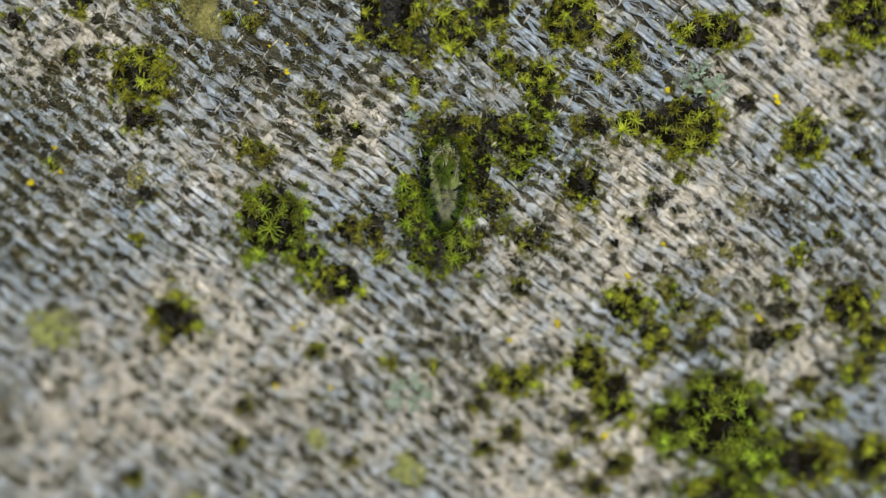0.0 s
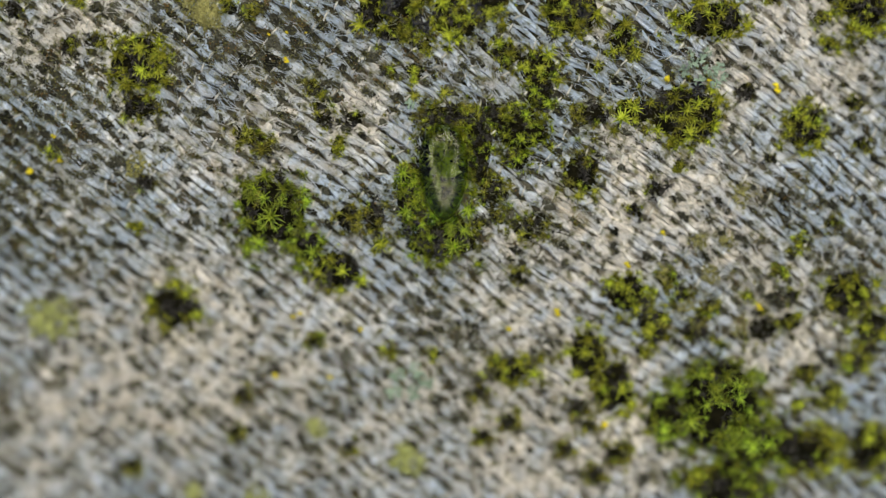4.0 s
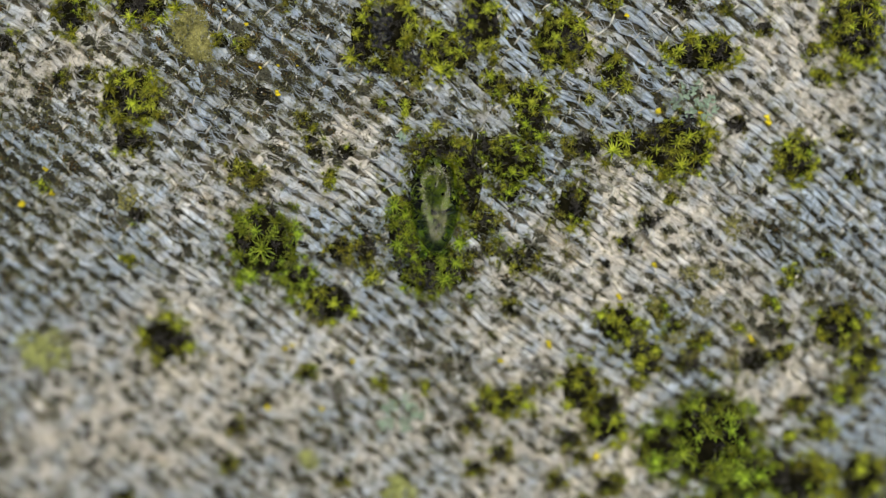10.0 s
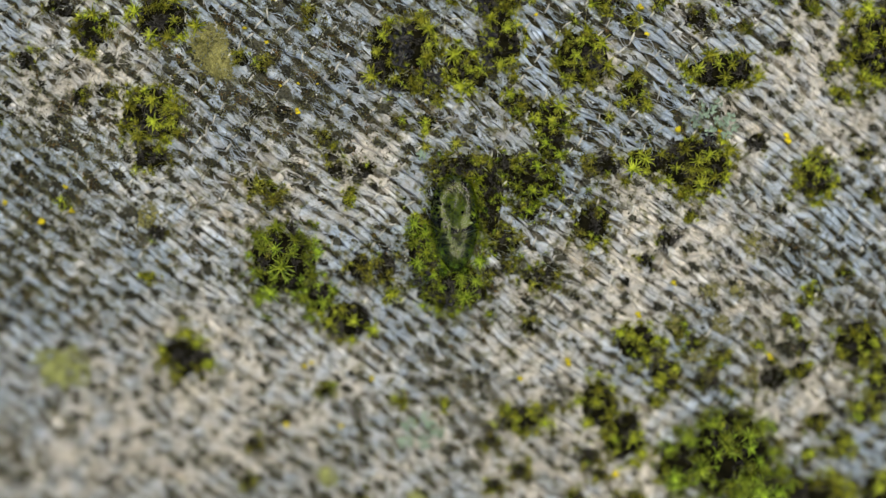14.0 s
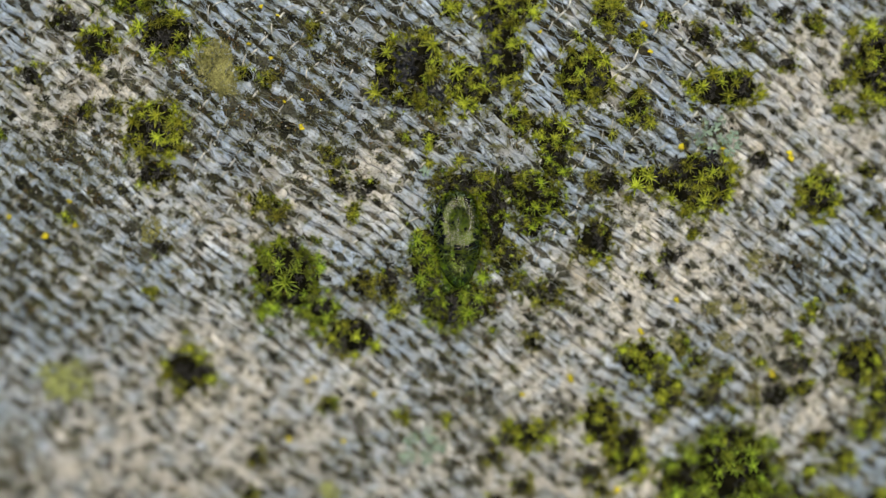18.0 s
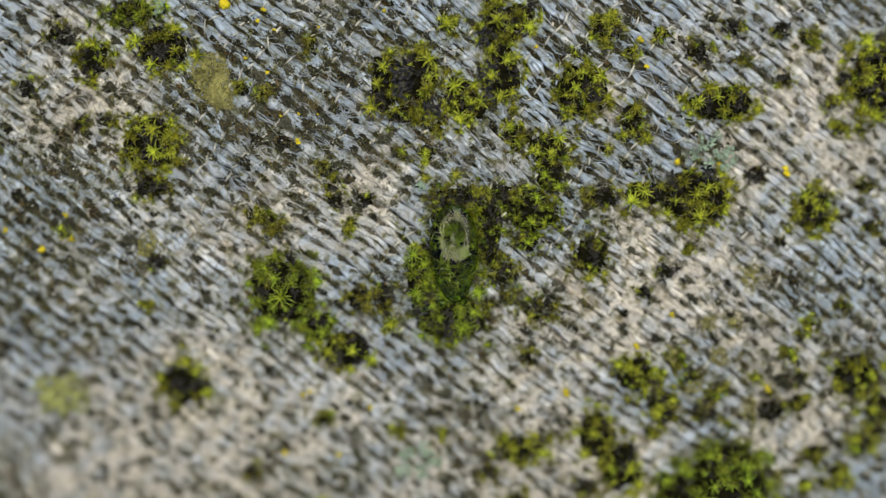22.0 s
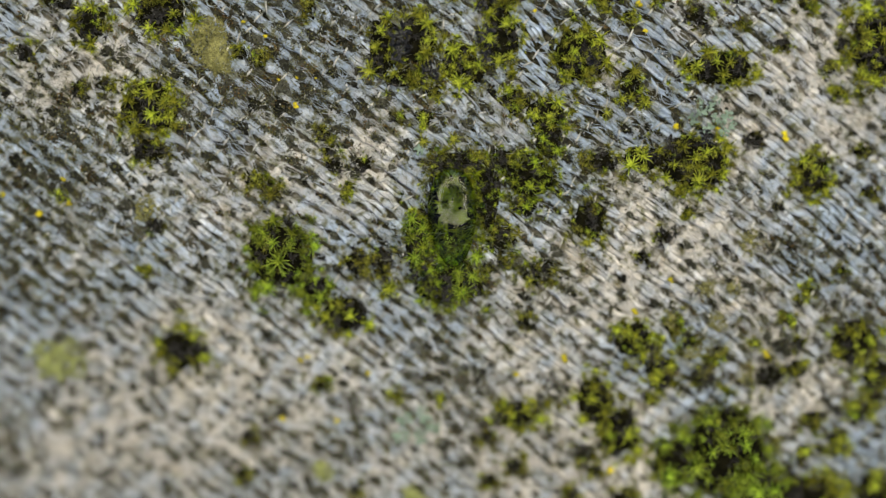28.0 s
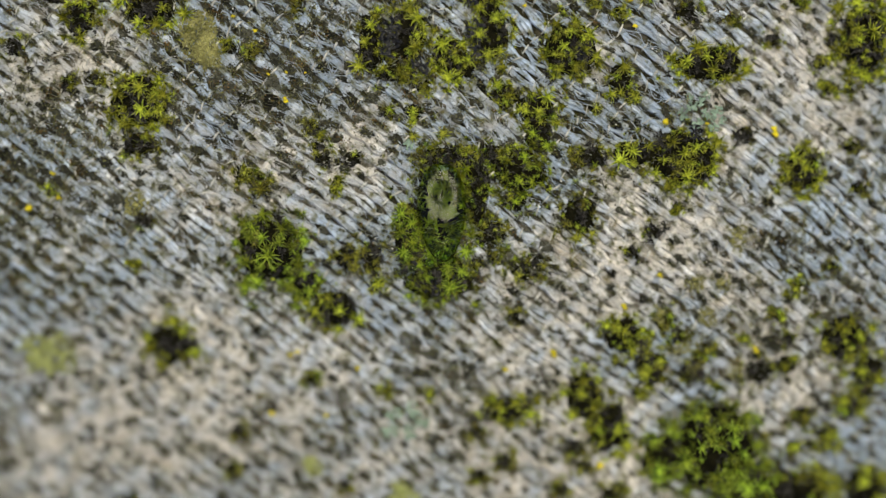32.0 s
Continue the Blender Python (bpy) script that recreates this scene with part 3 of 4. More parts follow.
    for name, v, f, m, label, smooth in (
            ("crumbs", cv, cf, CRUMB, "dark crumbs of soil and humus caught between the tapes, some painting shade at stitch ends", False),
            ("algae", av, af, ALGA, "short olive threads of algae on the dirty cloth", True),
            ("fibre_scraps", tv, tf, FIBRE, "grey scraps of fibre tangled in the dirt", True),
            ("brown_crumbs", rv, rf, HUMUS, "rusty brown crumbs of humus on the dirty cloth", False),
            ("grit", gv, gf, GLINT, "tiny white grains standing in for wet glints on the cloth", False)):
        tagged(new(name, mesh_of(name, v, f, m, smooth)), label, name, kind="stuff")


litter()


def lime():
    """A thin lumpy crust of lime and dust that bridges the tapes where the cloth is palest."""
    step, verts, faces, index = 0.3, [], [], {}
    nx, ny = int(EDGE_X / step), int(EDGE_Y / step)
    for j in range(-ny, ny + 1):
        for i in range(-nx, nx + 1):
            x, y = i * step, j * step
            k = 0.03 + 0.78 * dusty(x, y) + 0.5 * noise.noise((x * 0.6, y * 0.6, 71.0)) + 0.25 * noise.noise((x * 1.9, y * 1.9, 73.0))
            if k > 0.5:
                index[i, j] = len(verts)
                edge = min(1.0, (k - 0.5) * 3)
                verts.append((x, y, lie(x, y) - 0.65 + 1.0 * edge + 0.22 * noise.noise((x * 1.1, y * 1.1, 75.0)) + 0.12 * noise.noise((x * 2.9, y * 2.9, 76.0))))
    for (i, j), a in index.items():
        if (i + 1, j) in index and (i, j + 1) in index and (i + 1, j + 1) in index:
            faces.append((a, index[i + 1, j], index[i + 1, j + 1], index[i, j + 1]))
    tagged(new("lime_crust", mesh_of("lime_crust", verts, faces, LIME)), "pale beige lime and dust caked between the tapes", "crust", kind="stuff")


lime()


# moss
def leaf(verts, faces, along, go, rise, length, width, curl, lift=0.0, twist=0.0, foot=(0, 0, 0), young=0.0):
    """A keeled, tapered leaf that leaves the stem at the angle rise and bends by curl."""
    seg = 5
    n = len(verts)
    r, z = 0.02, lift
    for k in range(seg + 1):
        t = k / seg
        w = width * (0.55 + 0.45 * math.sin(math.pi * min(1, t * 1.15 + 0.1))) * (1 - t ** 1.7) + 0.003
        g = go + twist * t
        cx, cy = foot[0] + r * math.cos(g), foot[1] + r * math.sin(g)
        sx, sy = -math.sin(g) * w, math.cos(g) * w
        verts += [(cx - sx, cy - sy, foot[2] + z + 0.35 * w), (cx, cy, foot[2] + z), (cx + sx, cy + sy, foot[2] + z + 0.35 * w)]
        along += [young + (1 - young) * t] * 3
        e = rise + curl * t
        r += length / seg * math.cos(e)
        z += length / seg * math.sin(e)
    for k in range(seg):
        for q in range(2):
            a = n + 3 * k + q
            faces.append((a, a + 1, a + 4, a + 3))


def stem(verts, faces, along, high, r, crown):
    """A stem with one vertex at its head, on which all the leaves are sewn."""
    n = len(verts)
    for k in range(5):
        verts.append((r * math.cos(k * 1.257), r * math.sin(k * 1.257), -high))
        along.append(0.0)
    verts.append((0, 0, 0.12))
    along.append(0.0)
    for k in range(5):
        faces.append((n + k, n + (k + 1) % 5, n + 5))
    faces += [(n + 5, i, i + 1) for i in crown] + [(n + 5, i + 1, i + 2) for i in crown]


def star_mesh(seed, mat, leaves=(8, 6, 4), length=1.9, width=0.135):
    """A shoot seen from above: a rosette of three whorls on a short stem."""
    rng = random.Random(seed)
    v, f, al = [], [], []
    crown = []
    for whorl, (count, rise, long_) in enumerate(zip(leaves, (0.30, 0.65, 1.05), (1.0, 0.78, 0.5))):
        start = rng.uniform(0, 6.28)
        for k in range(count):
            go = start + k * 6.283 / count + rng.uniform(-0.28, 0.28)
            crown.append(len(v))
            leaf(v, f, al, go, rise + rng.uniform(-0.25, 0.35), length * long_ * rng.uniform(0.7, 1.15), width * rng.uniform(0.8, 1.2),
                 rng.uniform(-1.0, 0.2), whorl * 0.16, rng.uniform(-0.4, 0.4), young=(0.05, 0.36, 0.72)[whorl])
    stem(v, f, al, 2.2, 0.11, crown)
    return mesh_of("shoot", v, f, mat, True, al)


def curl_mesh(seed, mat):
    """A withered shoot: narrow leaves crisped inwards."""
    rng = random.Random(seed)
    v, f, al = [], [], []
    crown = []
    for k in range(9):
        crown.append(len(v))
        leaf(v, f, al, rng.uniform(0, 6.28), rng.uniform(0.2, 1.0), rng.uniform(0.8, 1.7), rng.uniform(0.10, 0.2), rng.uniform(-2.6, 1.2), 0.1, rng.uniform(-2.2, 2.2))
    stem(v, f, al, 1.6, 0.1, crown)
    return mesh_of("withered_shoot", v, f, mat, True, al)


STARS = {}
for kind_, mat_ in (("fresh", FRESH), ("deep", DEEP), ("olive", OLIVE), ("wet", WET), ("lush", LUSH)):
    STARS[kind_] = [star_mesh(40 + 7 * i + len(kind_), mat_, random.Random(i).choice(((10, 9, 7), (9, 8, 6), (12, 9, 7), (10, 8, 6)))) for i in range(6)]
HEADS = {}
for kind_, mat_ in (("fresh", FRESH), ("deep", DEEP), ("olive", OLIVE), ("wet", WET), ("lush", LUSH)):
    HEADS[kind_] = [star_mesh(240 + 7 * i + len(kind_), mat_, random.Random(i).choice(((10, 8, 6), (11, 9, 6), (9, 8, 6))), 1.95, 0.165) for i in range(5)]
CURLS = [curl_mesh(90 + i, DRY) for i in range(5)]


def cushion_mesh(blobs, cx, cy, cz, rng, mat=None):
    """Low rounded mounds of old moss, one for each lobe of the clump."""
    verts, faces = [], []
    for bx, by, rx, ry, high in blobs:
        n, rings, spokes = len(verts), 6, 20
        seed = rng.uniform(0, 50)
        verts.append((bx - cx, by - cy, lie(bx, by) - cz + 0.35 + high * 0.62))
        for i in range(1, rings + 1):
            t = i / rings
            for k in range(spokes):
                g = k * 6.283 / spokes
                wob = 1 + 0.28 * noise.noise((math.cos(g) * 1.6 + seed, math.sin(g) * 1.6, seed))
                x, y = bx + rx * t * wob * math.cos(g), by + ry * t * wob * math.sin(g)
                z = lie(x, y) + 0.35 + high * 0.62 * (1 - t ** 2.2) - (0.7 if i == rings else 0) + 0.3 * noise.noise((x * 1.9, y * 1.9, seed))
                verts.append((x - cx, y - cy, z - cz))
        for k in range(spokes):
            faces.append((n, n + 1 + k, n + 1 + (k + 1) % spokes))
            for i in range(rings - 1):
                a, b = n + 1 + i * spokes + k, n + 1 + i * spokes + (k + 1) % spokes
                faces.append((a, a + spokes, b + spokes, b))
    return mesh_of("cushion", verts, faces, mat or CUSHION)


def seedlings():
    """Tiny young shoots that sprout from the dirt all over the cloth."""
    rng = random.Random(19)
    for name, mat, share in (("bright_moss_seedlings", FRESH, 0), ("olive_moss_seedlings", OLIVE, 1)):
        v, f, al = [], [], []
        for i, (x, y, size) in enumerate(SEEDLINGS):
            if (i % 3 > 0) != share:
                continue
            for _ in range(rng.choice((1, 1, 2, 3))):
                px, py = x + rng.gauss(0, 0.5 * size), y + rng.gauss(0, 0.5 * size)
                foot = (px, py, lie(px, py) + 0.5)
                long_ = rng.uniform(0.35, 0.95)
                for k in range(rng.randrange(5, 9)):
                    leaf(v, f, al, rng.uniform(0, 6.28), rng.uniform(0.1, 1.0), long_ * rng.uniform(0.7, 1.1), rng.uniform(0.05, 0.085), rng.uniform(-0.9, 0.3), 0.05, rng.uniform(-0.4, 0.4), foot)
        tagged(new(name, mesh_of(name, v, f, mat, True, al)), "tiny young moss shoots sprouting from dirt on the cloth", "moss", kind="stuff")


seedlings()
SEED = [100]
DROP_MID = (0.7, 4.9)


def under_drop(x, y):
    return ((x - DROP_MID[0]) / 2.5) ** 2 + ((y - DROP_MID[1]) / 5.6) ** 2 < 1


def moss(label, blobs, stars=(), fill=1.0, size=0.62, tone="fresh", withered=0.35, rim=True):
    """A clump of moss: blobs are its lobes (x, y, rx, ry, height); stars its large shoots (x, y, size)."""
    SEED[0] += 1
    rng = random.Random(SEED[0])
    cx, cy = blobs[0][0], blobs[0][1]
    cz = lie(cx, cy)
    thing = base("moss_clump", cx, cy, cz, label, "moss", "moss clumps on the cloth")
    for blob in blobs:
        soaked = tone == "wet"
        piece("cushion", cushion_mesh([blob], cx, cy, cz, rng, SOAKED if soaked else CUSHION), thing, None, "soaked green felt of moss" if soaked else "dark brown felt of old moss, with the shade between shoots in its colour")
    placed = [(sx, sy, 1.5 * ss) for sx, sy, ss in stars]

    def put(x, y, s, mesh, lean, toward, high, name="shoot"):
        m = mm(x - cx, y - cy, lie(x, y) - cz + high, 0, 0, 0) @ Matrix.Rotation(lean, 4, Vector((-math.sin(toward), math.cos(toward), 0))) @ pose(0, 0, 0, 0, 0, rng.uniform(0, 360)) @ Matrix.Scale(s, 4)
        piece(name, mesh, thing, m)

    def height(x, y):
        best = 0.0
        for bx, by, rx, ry, high in blobs:
            t = ((x - bx) / rx) ** 2 + ((y - by) / ry) ** 2
            best = max(best, high * (1 - min(1, t) ** 1.3))
        return best

    for sx, sy, ss in stars:
        put(sx, sy, ss * (0.9 if ss > 0.68 else 1), rng.choice((HEADS if ss > 0.68 else STARS)[tone]), rng.uniform(0, 0.3), rng.uniform(0, 6.28), 0.75 + height(sx, sy) * 0.85)
    for bx, by, rx, ry, high in blobs:
        want = int(fill * 3.7 * rx * ry / (size ** 2))
        for _ in range(want):
            g, t = rng.uniform(0, 6.28), math.sqrt(rng.random()) * (1.08 + 0.75 * rng.random() ** 3)
            x, y = bx + rx * t * math.cos(g), by + ry * t * math.sin(g)
            if any((x - u) ** 2 + (y - v) ** 2 < (0.40 * w) ** 2 for u, v, w in placed):
                continue
            if tone != "wet" and under_drop(x, y):
                continue
            hollow = noise.noise((x * 0.42, y * 0.42, SEED[0] * 1.7)) + 0.25 - 0.45 * t
            if hollow > 0.28 and rng.random() < 0.35:
                continue
            s = size * rng.choice((0.42, 0.55, 0.7, 0.9, 1.15)) * rng.uniform(0.9, 1.1) * (1.25 if t > 0.85 else 1)
            lean = (0.15 + 0.65 * t * t if rim else 0.3) * rng.uniform(0.4, 1.2)
            if rng.random() < 0.85 * withered * (1.6 - 1.0 * t) * (1.5 if hollow > 0.1 else 0.9):
                put(x, y, s * 1.3, rng.choice(CURLS), lean, g, 0.45 + height(x, y) * 0.72, "withered_shoot")
            else:
                put(x, y, s, rng.choice(STARS[tone if tone == "wet" or rng.random() < (0.78 if tone in ("lush", "deep") else 0.5) else "fresh" if t > 0.85 and tone in ("fresh", "deep") else rng.choice(("fresh", "deep", "deep", "olive"))]), lean, g, 0.5 + height(x, y) * rng.uniform(0.7, 0.95))
                placed.append((x, y, s))
    return thing


# clumps in the far corner of the cloth and along its upper edge
moss("dark green moss tuft beside a grey lichen", [(-44.1, 37.5, 3.7, 1.9, 1.8)], [(-45.7, 36.9, 0.7), (-42.1, 37.3, 0.8), (-47.3, 38.0, 0.6)], 0.9, 0.6, "deep")
moss("loose tuft of bright star-shaped moss", [(-39.7, 32.6, 4.5, 3.0, 1.8)], [(-43.3, 33.7, 1.05), (-38.0, 35.4, 1.1), (-34.9, 31.7, 1.05), (-41.1, 30.4, 0.9), (-38.8, 30.1, 0.9), (-37.0, 30.1, 0.8), (-40.5, 34.2, 0.7), (-37.8, 32.2, 0.7)], 0.55, 0.6, "fresh", 0.6)
moss("small moss tuft with a brown middle", [(-49.6, 30.9, 2.4, 2.7, 1.5)], [(-49.2, 33.4, 1.0), (-51.8, 31.1, 1.0), (-49.4, 28.3, 0.95), (-47.6, 30.3, 0.6)], 0.5, 0.5, "fresh", 0.7)
moss("rounded yellow-green moss cushion", [(-41.3, 19.4, 4.2, 3.7, 2.6)], [(-40.9, 21.2, 1.05), (-38.0, 20.4, 1.05), (-40.7, 18.4, 0.9), (-44.0, 20.6, 1.0), (-44.7, 17.9, 0.9), (-42.8, 16.4, 0.9), (-37.8, 17.0, 0.8), (-39.4, 16.2, 0.7)], 0.8, 0.6, "fresh", 0.35)
moss("flat olive moss below a rounded cushion", [(-41.4, 13.5, 2.5, 1.9, 1.0)], (), 0.9, 0.5, "olive", 0.5)
moss("little dark moss sprig at the cloth's side", [(-63.0, 18.9, 1.3, 1.1, 1.0)], (), 0.9, 0.55, "deep")
moss("small star of moss with a yellowish pad", [(-26.8, 9.8, 1.8, 1.3, 0.8)], [(-24.6, 7.8, 1.15), (-26.4, 9.8, 0.6)], 0.7, 0.5, "olive", 0.2)
moss("tiny moss sprigs in dirty cloth", [(-28.7, 27.2, 1.3, 1.1, 0.7)], [(-28.7, 27.8, 0.6), (-29.5, 26.5, 0.6)], 0.6, 0.45)
moss("tiny moss sprigs in dirty cloth", [(-25.7, 26.5, 1.1, 1.3, 0.7)], [(-25.7, 27.2, 0.65), (-25.2, 26.0, 0.6)], 0.6, 0.45, "olive")
moss("tiny moss sprigs in dirty cloth", [(-19.3, 33.0, 1.3, 1.9, 0.7)], [(-19.2, 34.0, 0.6), (-19.7, 32.2, 0.65)], 0.8, 0.45, "olive")

# the wide band of moss above the drop
moss("wide ragged moss clump with dark wet lobes", [(-9.2, 27.9, 2.2, 4.9, 1.4), (-4.1, 28.7, 3.0, 4.6, 1.8), (-5.6, 23.7, 3.5, 1.6, 1.2)],
     [(-9.2, 30.1, 0.8), (-10.7, 24.7, 1.2), (-2.8, 31.1, 1.15), (-3.9, 32.3, 1.0), (-3.1, 27.0, 1.15), (-9.9, 27.8, 0.8), (-4.8, 23.1, 0.9), (-7.4, 24.2, 0.7), (-8.4, 26.4, 0.5), (-6.4, 25.6, 0.6), (-5.2, 24.1, 0.7), (-11.1, 29.9, 0.6)], 0.4, 0.55, "fresh", 0.6)
moss("moss strip of many small stars", [(1.1, 26.0, 2.2, 3.7, 1.3), (3.3, 24.8, 1.9, 2.4, 1.2)],
     [(0.6, 27.5, 1.1), (1.5, 23.1, 1.15), (3.3, 27.9, 0.8), (4.3, 25.5, 0.8), (-0.6, 24.1, 0.6), (-0.6, 29.5, 0.7)], 0.5, 0.5, "fresh", 0.5)
moss("tall column of yellow-green moss stars", [(6.4, 35.7, 2.9, 3.5, 1.6), (7.2, 29.1, 2.7, 4.5, 1.6), (9.5, 37.3, 2.4, 2.4, 1.5)],
     [(5.6, 32.6, 0.95), (6.4, 36.5, 0.95), (7.6, 34.0, 0.9), (10.7, 35.7, 1.0), (9.2, 37.4, 0.9), (6.8, 26.2, 0.9), (5.6, 28.9, 0.8), (8.5, 26.7, 0.7), (8.9, 24.5, 0.8), (7.8, 31.1, 0.7), (4.8, 37.7, 0.7)], 0.5, 0.52, "fresh", 0.5)
moss("small moss sprig beside a column of moss", [(-0.4, 36.3, 1.8, 1.4, 1.0)], [(-0.6, 36.2, 1.0), (0.5, 37.1, 0.6)], 0.5, 0.5)
moss("dense moss clump with a dark middle", [(17.3, 27.2, 2.9, 4.1, 2.0), (19.8, 27.2, 2.1, 3.5, 1.6)],
     [(16.2, 30.5, 0.8), (18.9, 31.1, 0.9), (20.9, 29.1, 0.95), (21.7, 26.3, 0.95), (16.7, 24.4, 0.8), (18.9, 24.4, 0.8), (17.2, 27.4, 0.75), (15.9, 28.6, 0.6), (18.2, 29.4, 0.6)], 0.5, 0.52, "fresh", 0.6)
moss("loose green moss near the cloth's edge", [(21.2, 35.9, 2.2, 2.5, 1.4)], [(19.6, 36.9, 0.8), (21.8, 36.6, 0.8), (21.2, 34.2, 0.8)], 0.6, 0.52, "fresh", 0.45)
moss("little pair of moss stars", [(25.3, 22.9, 1.9, 2.9, 1.0)], [(25.6, 24.9, 1.1), (23.9, 21.2, 0.85), (27.2, 20.8, 0.85), (25.2, 21.4, 0.6)], 0.35, 0.48, "fresh", 0.45)
moss("tiny olive moss sprig on white tape", [(21.9, 19.3, 1.1, 1.0, 0.6)], [(21.9, 19.3, 0.65)], 0.5, 0.4, "olive")
moss("tiny olive moss sprig on white tape", [(29.1, 35.4, 1.3, 1.1, 0.7)], [(29.1, 35.4, 0.6)], 0.6, 0.42, "olive")
moss("tiny olive moss sprig on white tape", [(50.1, 34.9, 1.8, 1.3, 0.7)], [], 0.7, 0.42, "olive")

# the clump that holds the drop, and its arm
moss("moss bed soaked by a large water drop", [(0.5, 5.6, 4.0, 7.3, 0.9), (-3.6, 1.7, 2.2, 4.8, 1.6), (5.2, 7.9, 2.4, 5.6, 1.3), (0.5, -4.7, 5.4, 3.7, 1.5)],
     [(0.1, -8.3, 0.8), (5.6, -8.2, 0.7), (-3.3, 0.4, 0.7), (-3.6, 2.9, 0.6)], 0.5, 0.46, "deep", 0.5)
moss("waterlogged green moss under a water drop", [(0.6, 5.9, 2.9, 5.9, 1.1)], [(-0.7, 9.5, 0.9), (1.9, 8.3, 0.9), (0.1, 5.6, 1.0), (1.3, 2.8, 0.9), (-0.9, 3.2, 0.8), (0.5, 0.1, 0.8)], 0.3, 0.7, "wet", 0.05)
moss("bright moss stars at the foot of a water drop", [(0.9, -4.0, 3.5, 2.4, 2.2)], [(-0.9, -1.2, 1.05), (4.2, -0.7, 1.1), (1.7, -2.9, 0.9), (2.1, -5.7, 1.25), (-3.0, -5.0, 1.05), (-2.3, -2.7, 0.8), (3.6, -3.5, 0.8)], 0.3, 0.5, "lush", 0.6)
moss("bright moss fringe beside a water drop", [(-4.1, 1.3, 1.8, 4.1, 2.0)], [(-4.9, 4.4, 0.95), (-4.9, 1.8, 1.0), (-4.6, -0.9, 0.95), (-3.3, 3.2, 0.8), (-3.1, 0.2, 0.8), (-3.9, -2.3, 0.8)], 0.35, 0.5, "lush", 0.4)
moss("brown matted moss at the head of the drop", [(1.6, 12.2, 5.1, 1.6, 1.4)], [(-3.3, 15.1, 0.85), (0.8, 15.5, 0.85)], 0.9, 0.4, "olive", 0.55)
moss("dense arm of small green moss shoots", [(11.6, 10.5, 4.0, 3.3, 1.5), (7.7, 12.4, 2.4, 1.8, 1.1), (13.9, 15.6, 2.2, 3.2, 1.4), (10.9, 6.6, 1.9, 2.1, 1.0)],
     [(9.7, 11.7, 0.8), (12.0, 12.4, 0.7), (14.0, 11.3, 0.75), (13.2, 8.9, 0.8), (11.3, 8.9, 0.75), (9.3, 9.5, 0.7), (10.9, 6.2, 0.7), (15.1, 14.0, 0.7), (13.1, 15.6, 0.7)], 0.5, 0.42, "deep", 0.55)
moss("bright moss stars on a dark stem bed", [(13.5, 19.1, 3.2, 2.4, 1.3), (9.2, 20.8, 2.2, 2.1, 1.0)],
     [(15.0, 20.5, 0.9), (13.9, 18.5, 0.75), (9.7, 20.6, 0.8), (11.3, 18.8, 0.7), (8.2, 22.4, 0.75), (16.5, 17.1, 0.7), (17.1, 19.5, 0.6)], 0.55, 0.46, "fresh", 0.5)
moss("sparse moss under the arm of a clump", [(19.7, 4.4, 3.0, 3.2, 1.1)], [(19.3, 1.3, 0.85), (21.6, 2.0, 0.7), (20.4, 5.9, 0.6), (17.9, 3.2, 0.6)], 0.5, 0.45, "olive", 0.55)
moss("thin olive moss on grey tapes", [(7.5, 1.6, 2.5, 2.7, 0.7), (13.1, -3.1, 3.0, 2.1, 0.7)], [(11.5, -3.9, 0.6), (15.0, -2.7, 0.6)], 0.5, 0.42, "olive", 0.4)
moss("brown-green moss hump with few shoots", [(21.0, 12.5, 2.7, 1.6, 1.2)], [(18.4, 13.6, 0.7), (19.8, 11.7, 0.5)], 0.6, 0.42, "olive", 0.8)

# clumps on the sunny side of the arm
moss("moss cushion with pale star tips", [(37.4, 25.7, 5.1, 2.5, 2.0)], [(35.8, 27.7, 1.2), (40.9, 27.5, 1.05), (42.7, 24.9, 0.95), (37.9, 24.8, 0.85), (40.2, 23.6, 0.8), (34.3, 25.7, 0.85), (33.2, 24.2, 0.6), (38.9, 26.3, 0.7)], 0.55, 0.55, "fresh", 0.55)
moss("large moss cushion grown with grey lichen", [(34.4, 12.7, 4.9, 4.0, 2.2), (27.3, 13.1, 3.3, 1.8, 1.2)],
     [(25.3, 12.0, 1.15), (27.0, 13.3, 0.9), (24.2, 10.3, 0.8), (32.5, 14.7, 0.85), (34.1, 13.2, 0.85), (35.7, 14.0, 0.75), (34.5, 10.1, 1.0), (36.5, 11.0, 0.9), (38.9, 14.8, 1.1), (37.9, 15.9, 0.8), (32.1, 8.5, 0.9), (30.2, 10.5, 0.8), (29.2, 14.1, 0.7), (31.2, 12.2, 0.6), (33.2, 11.8, 0.6)], 0.5, 0.52, "fresh", 0.55)
moss("small dark moss tuft with bright rim", [(51.0, 11.0, 3.0, 3.2, 1.5)], [(49.7, 13.0, 0.95), (50.2, 8.6, 0.8), (53.3, 9.9, 0.85), (52.8, 8.2, 0.8), (48.8, 10.7, 0.6), (51.4, 11.2, 0.8)], 0.6, 0.5, "fresh", 0.45)
moss("tall moss cushion at the cloth's border", [(59.6, 29.4, 3.6, 5.4, 2.8)], [(55.6, 33.7, 1.2), (58.3, 34.6, 1.2), (57.2, 24.7, 1.1), (60.0, 30.3, 1.1), (55.9, 27.8, 1.0), (59.7, 24.3, 1.0), (62.1, 31.9, 1.1)], 0.8, 0.65, "fresh", 0.5)

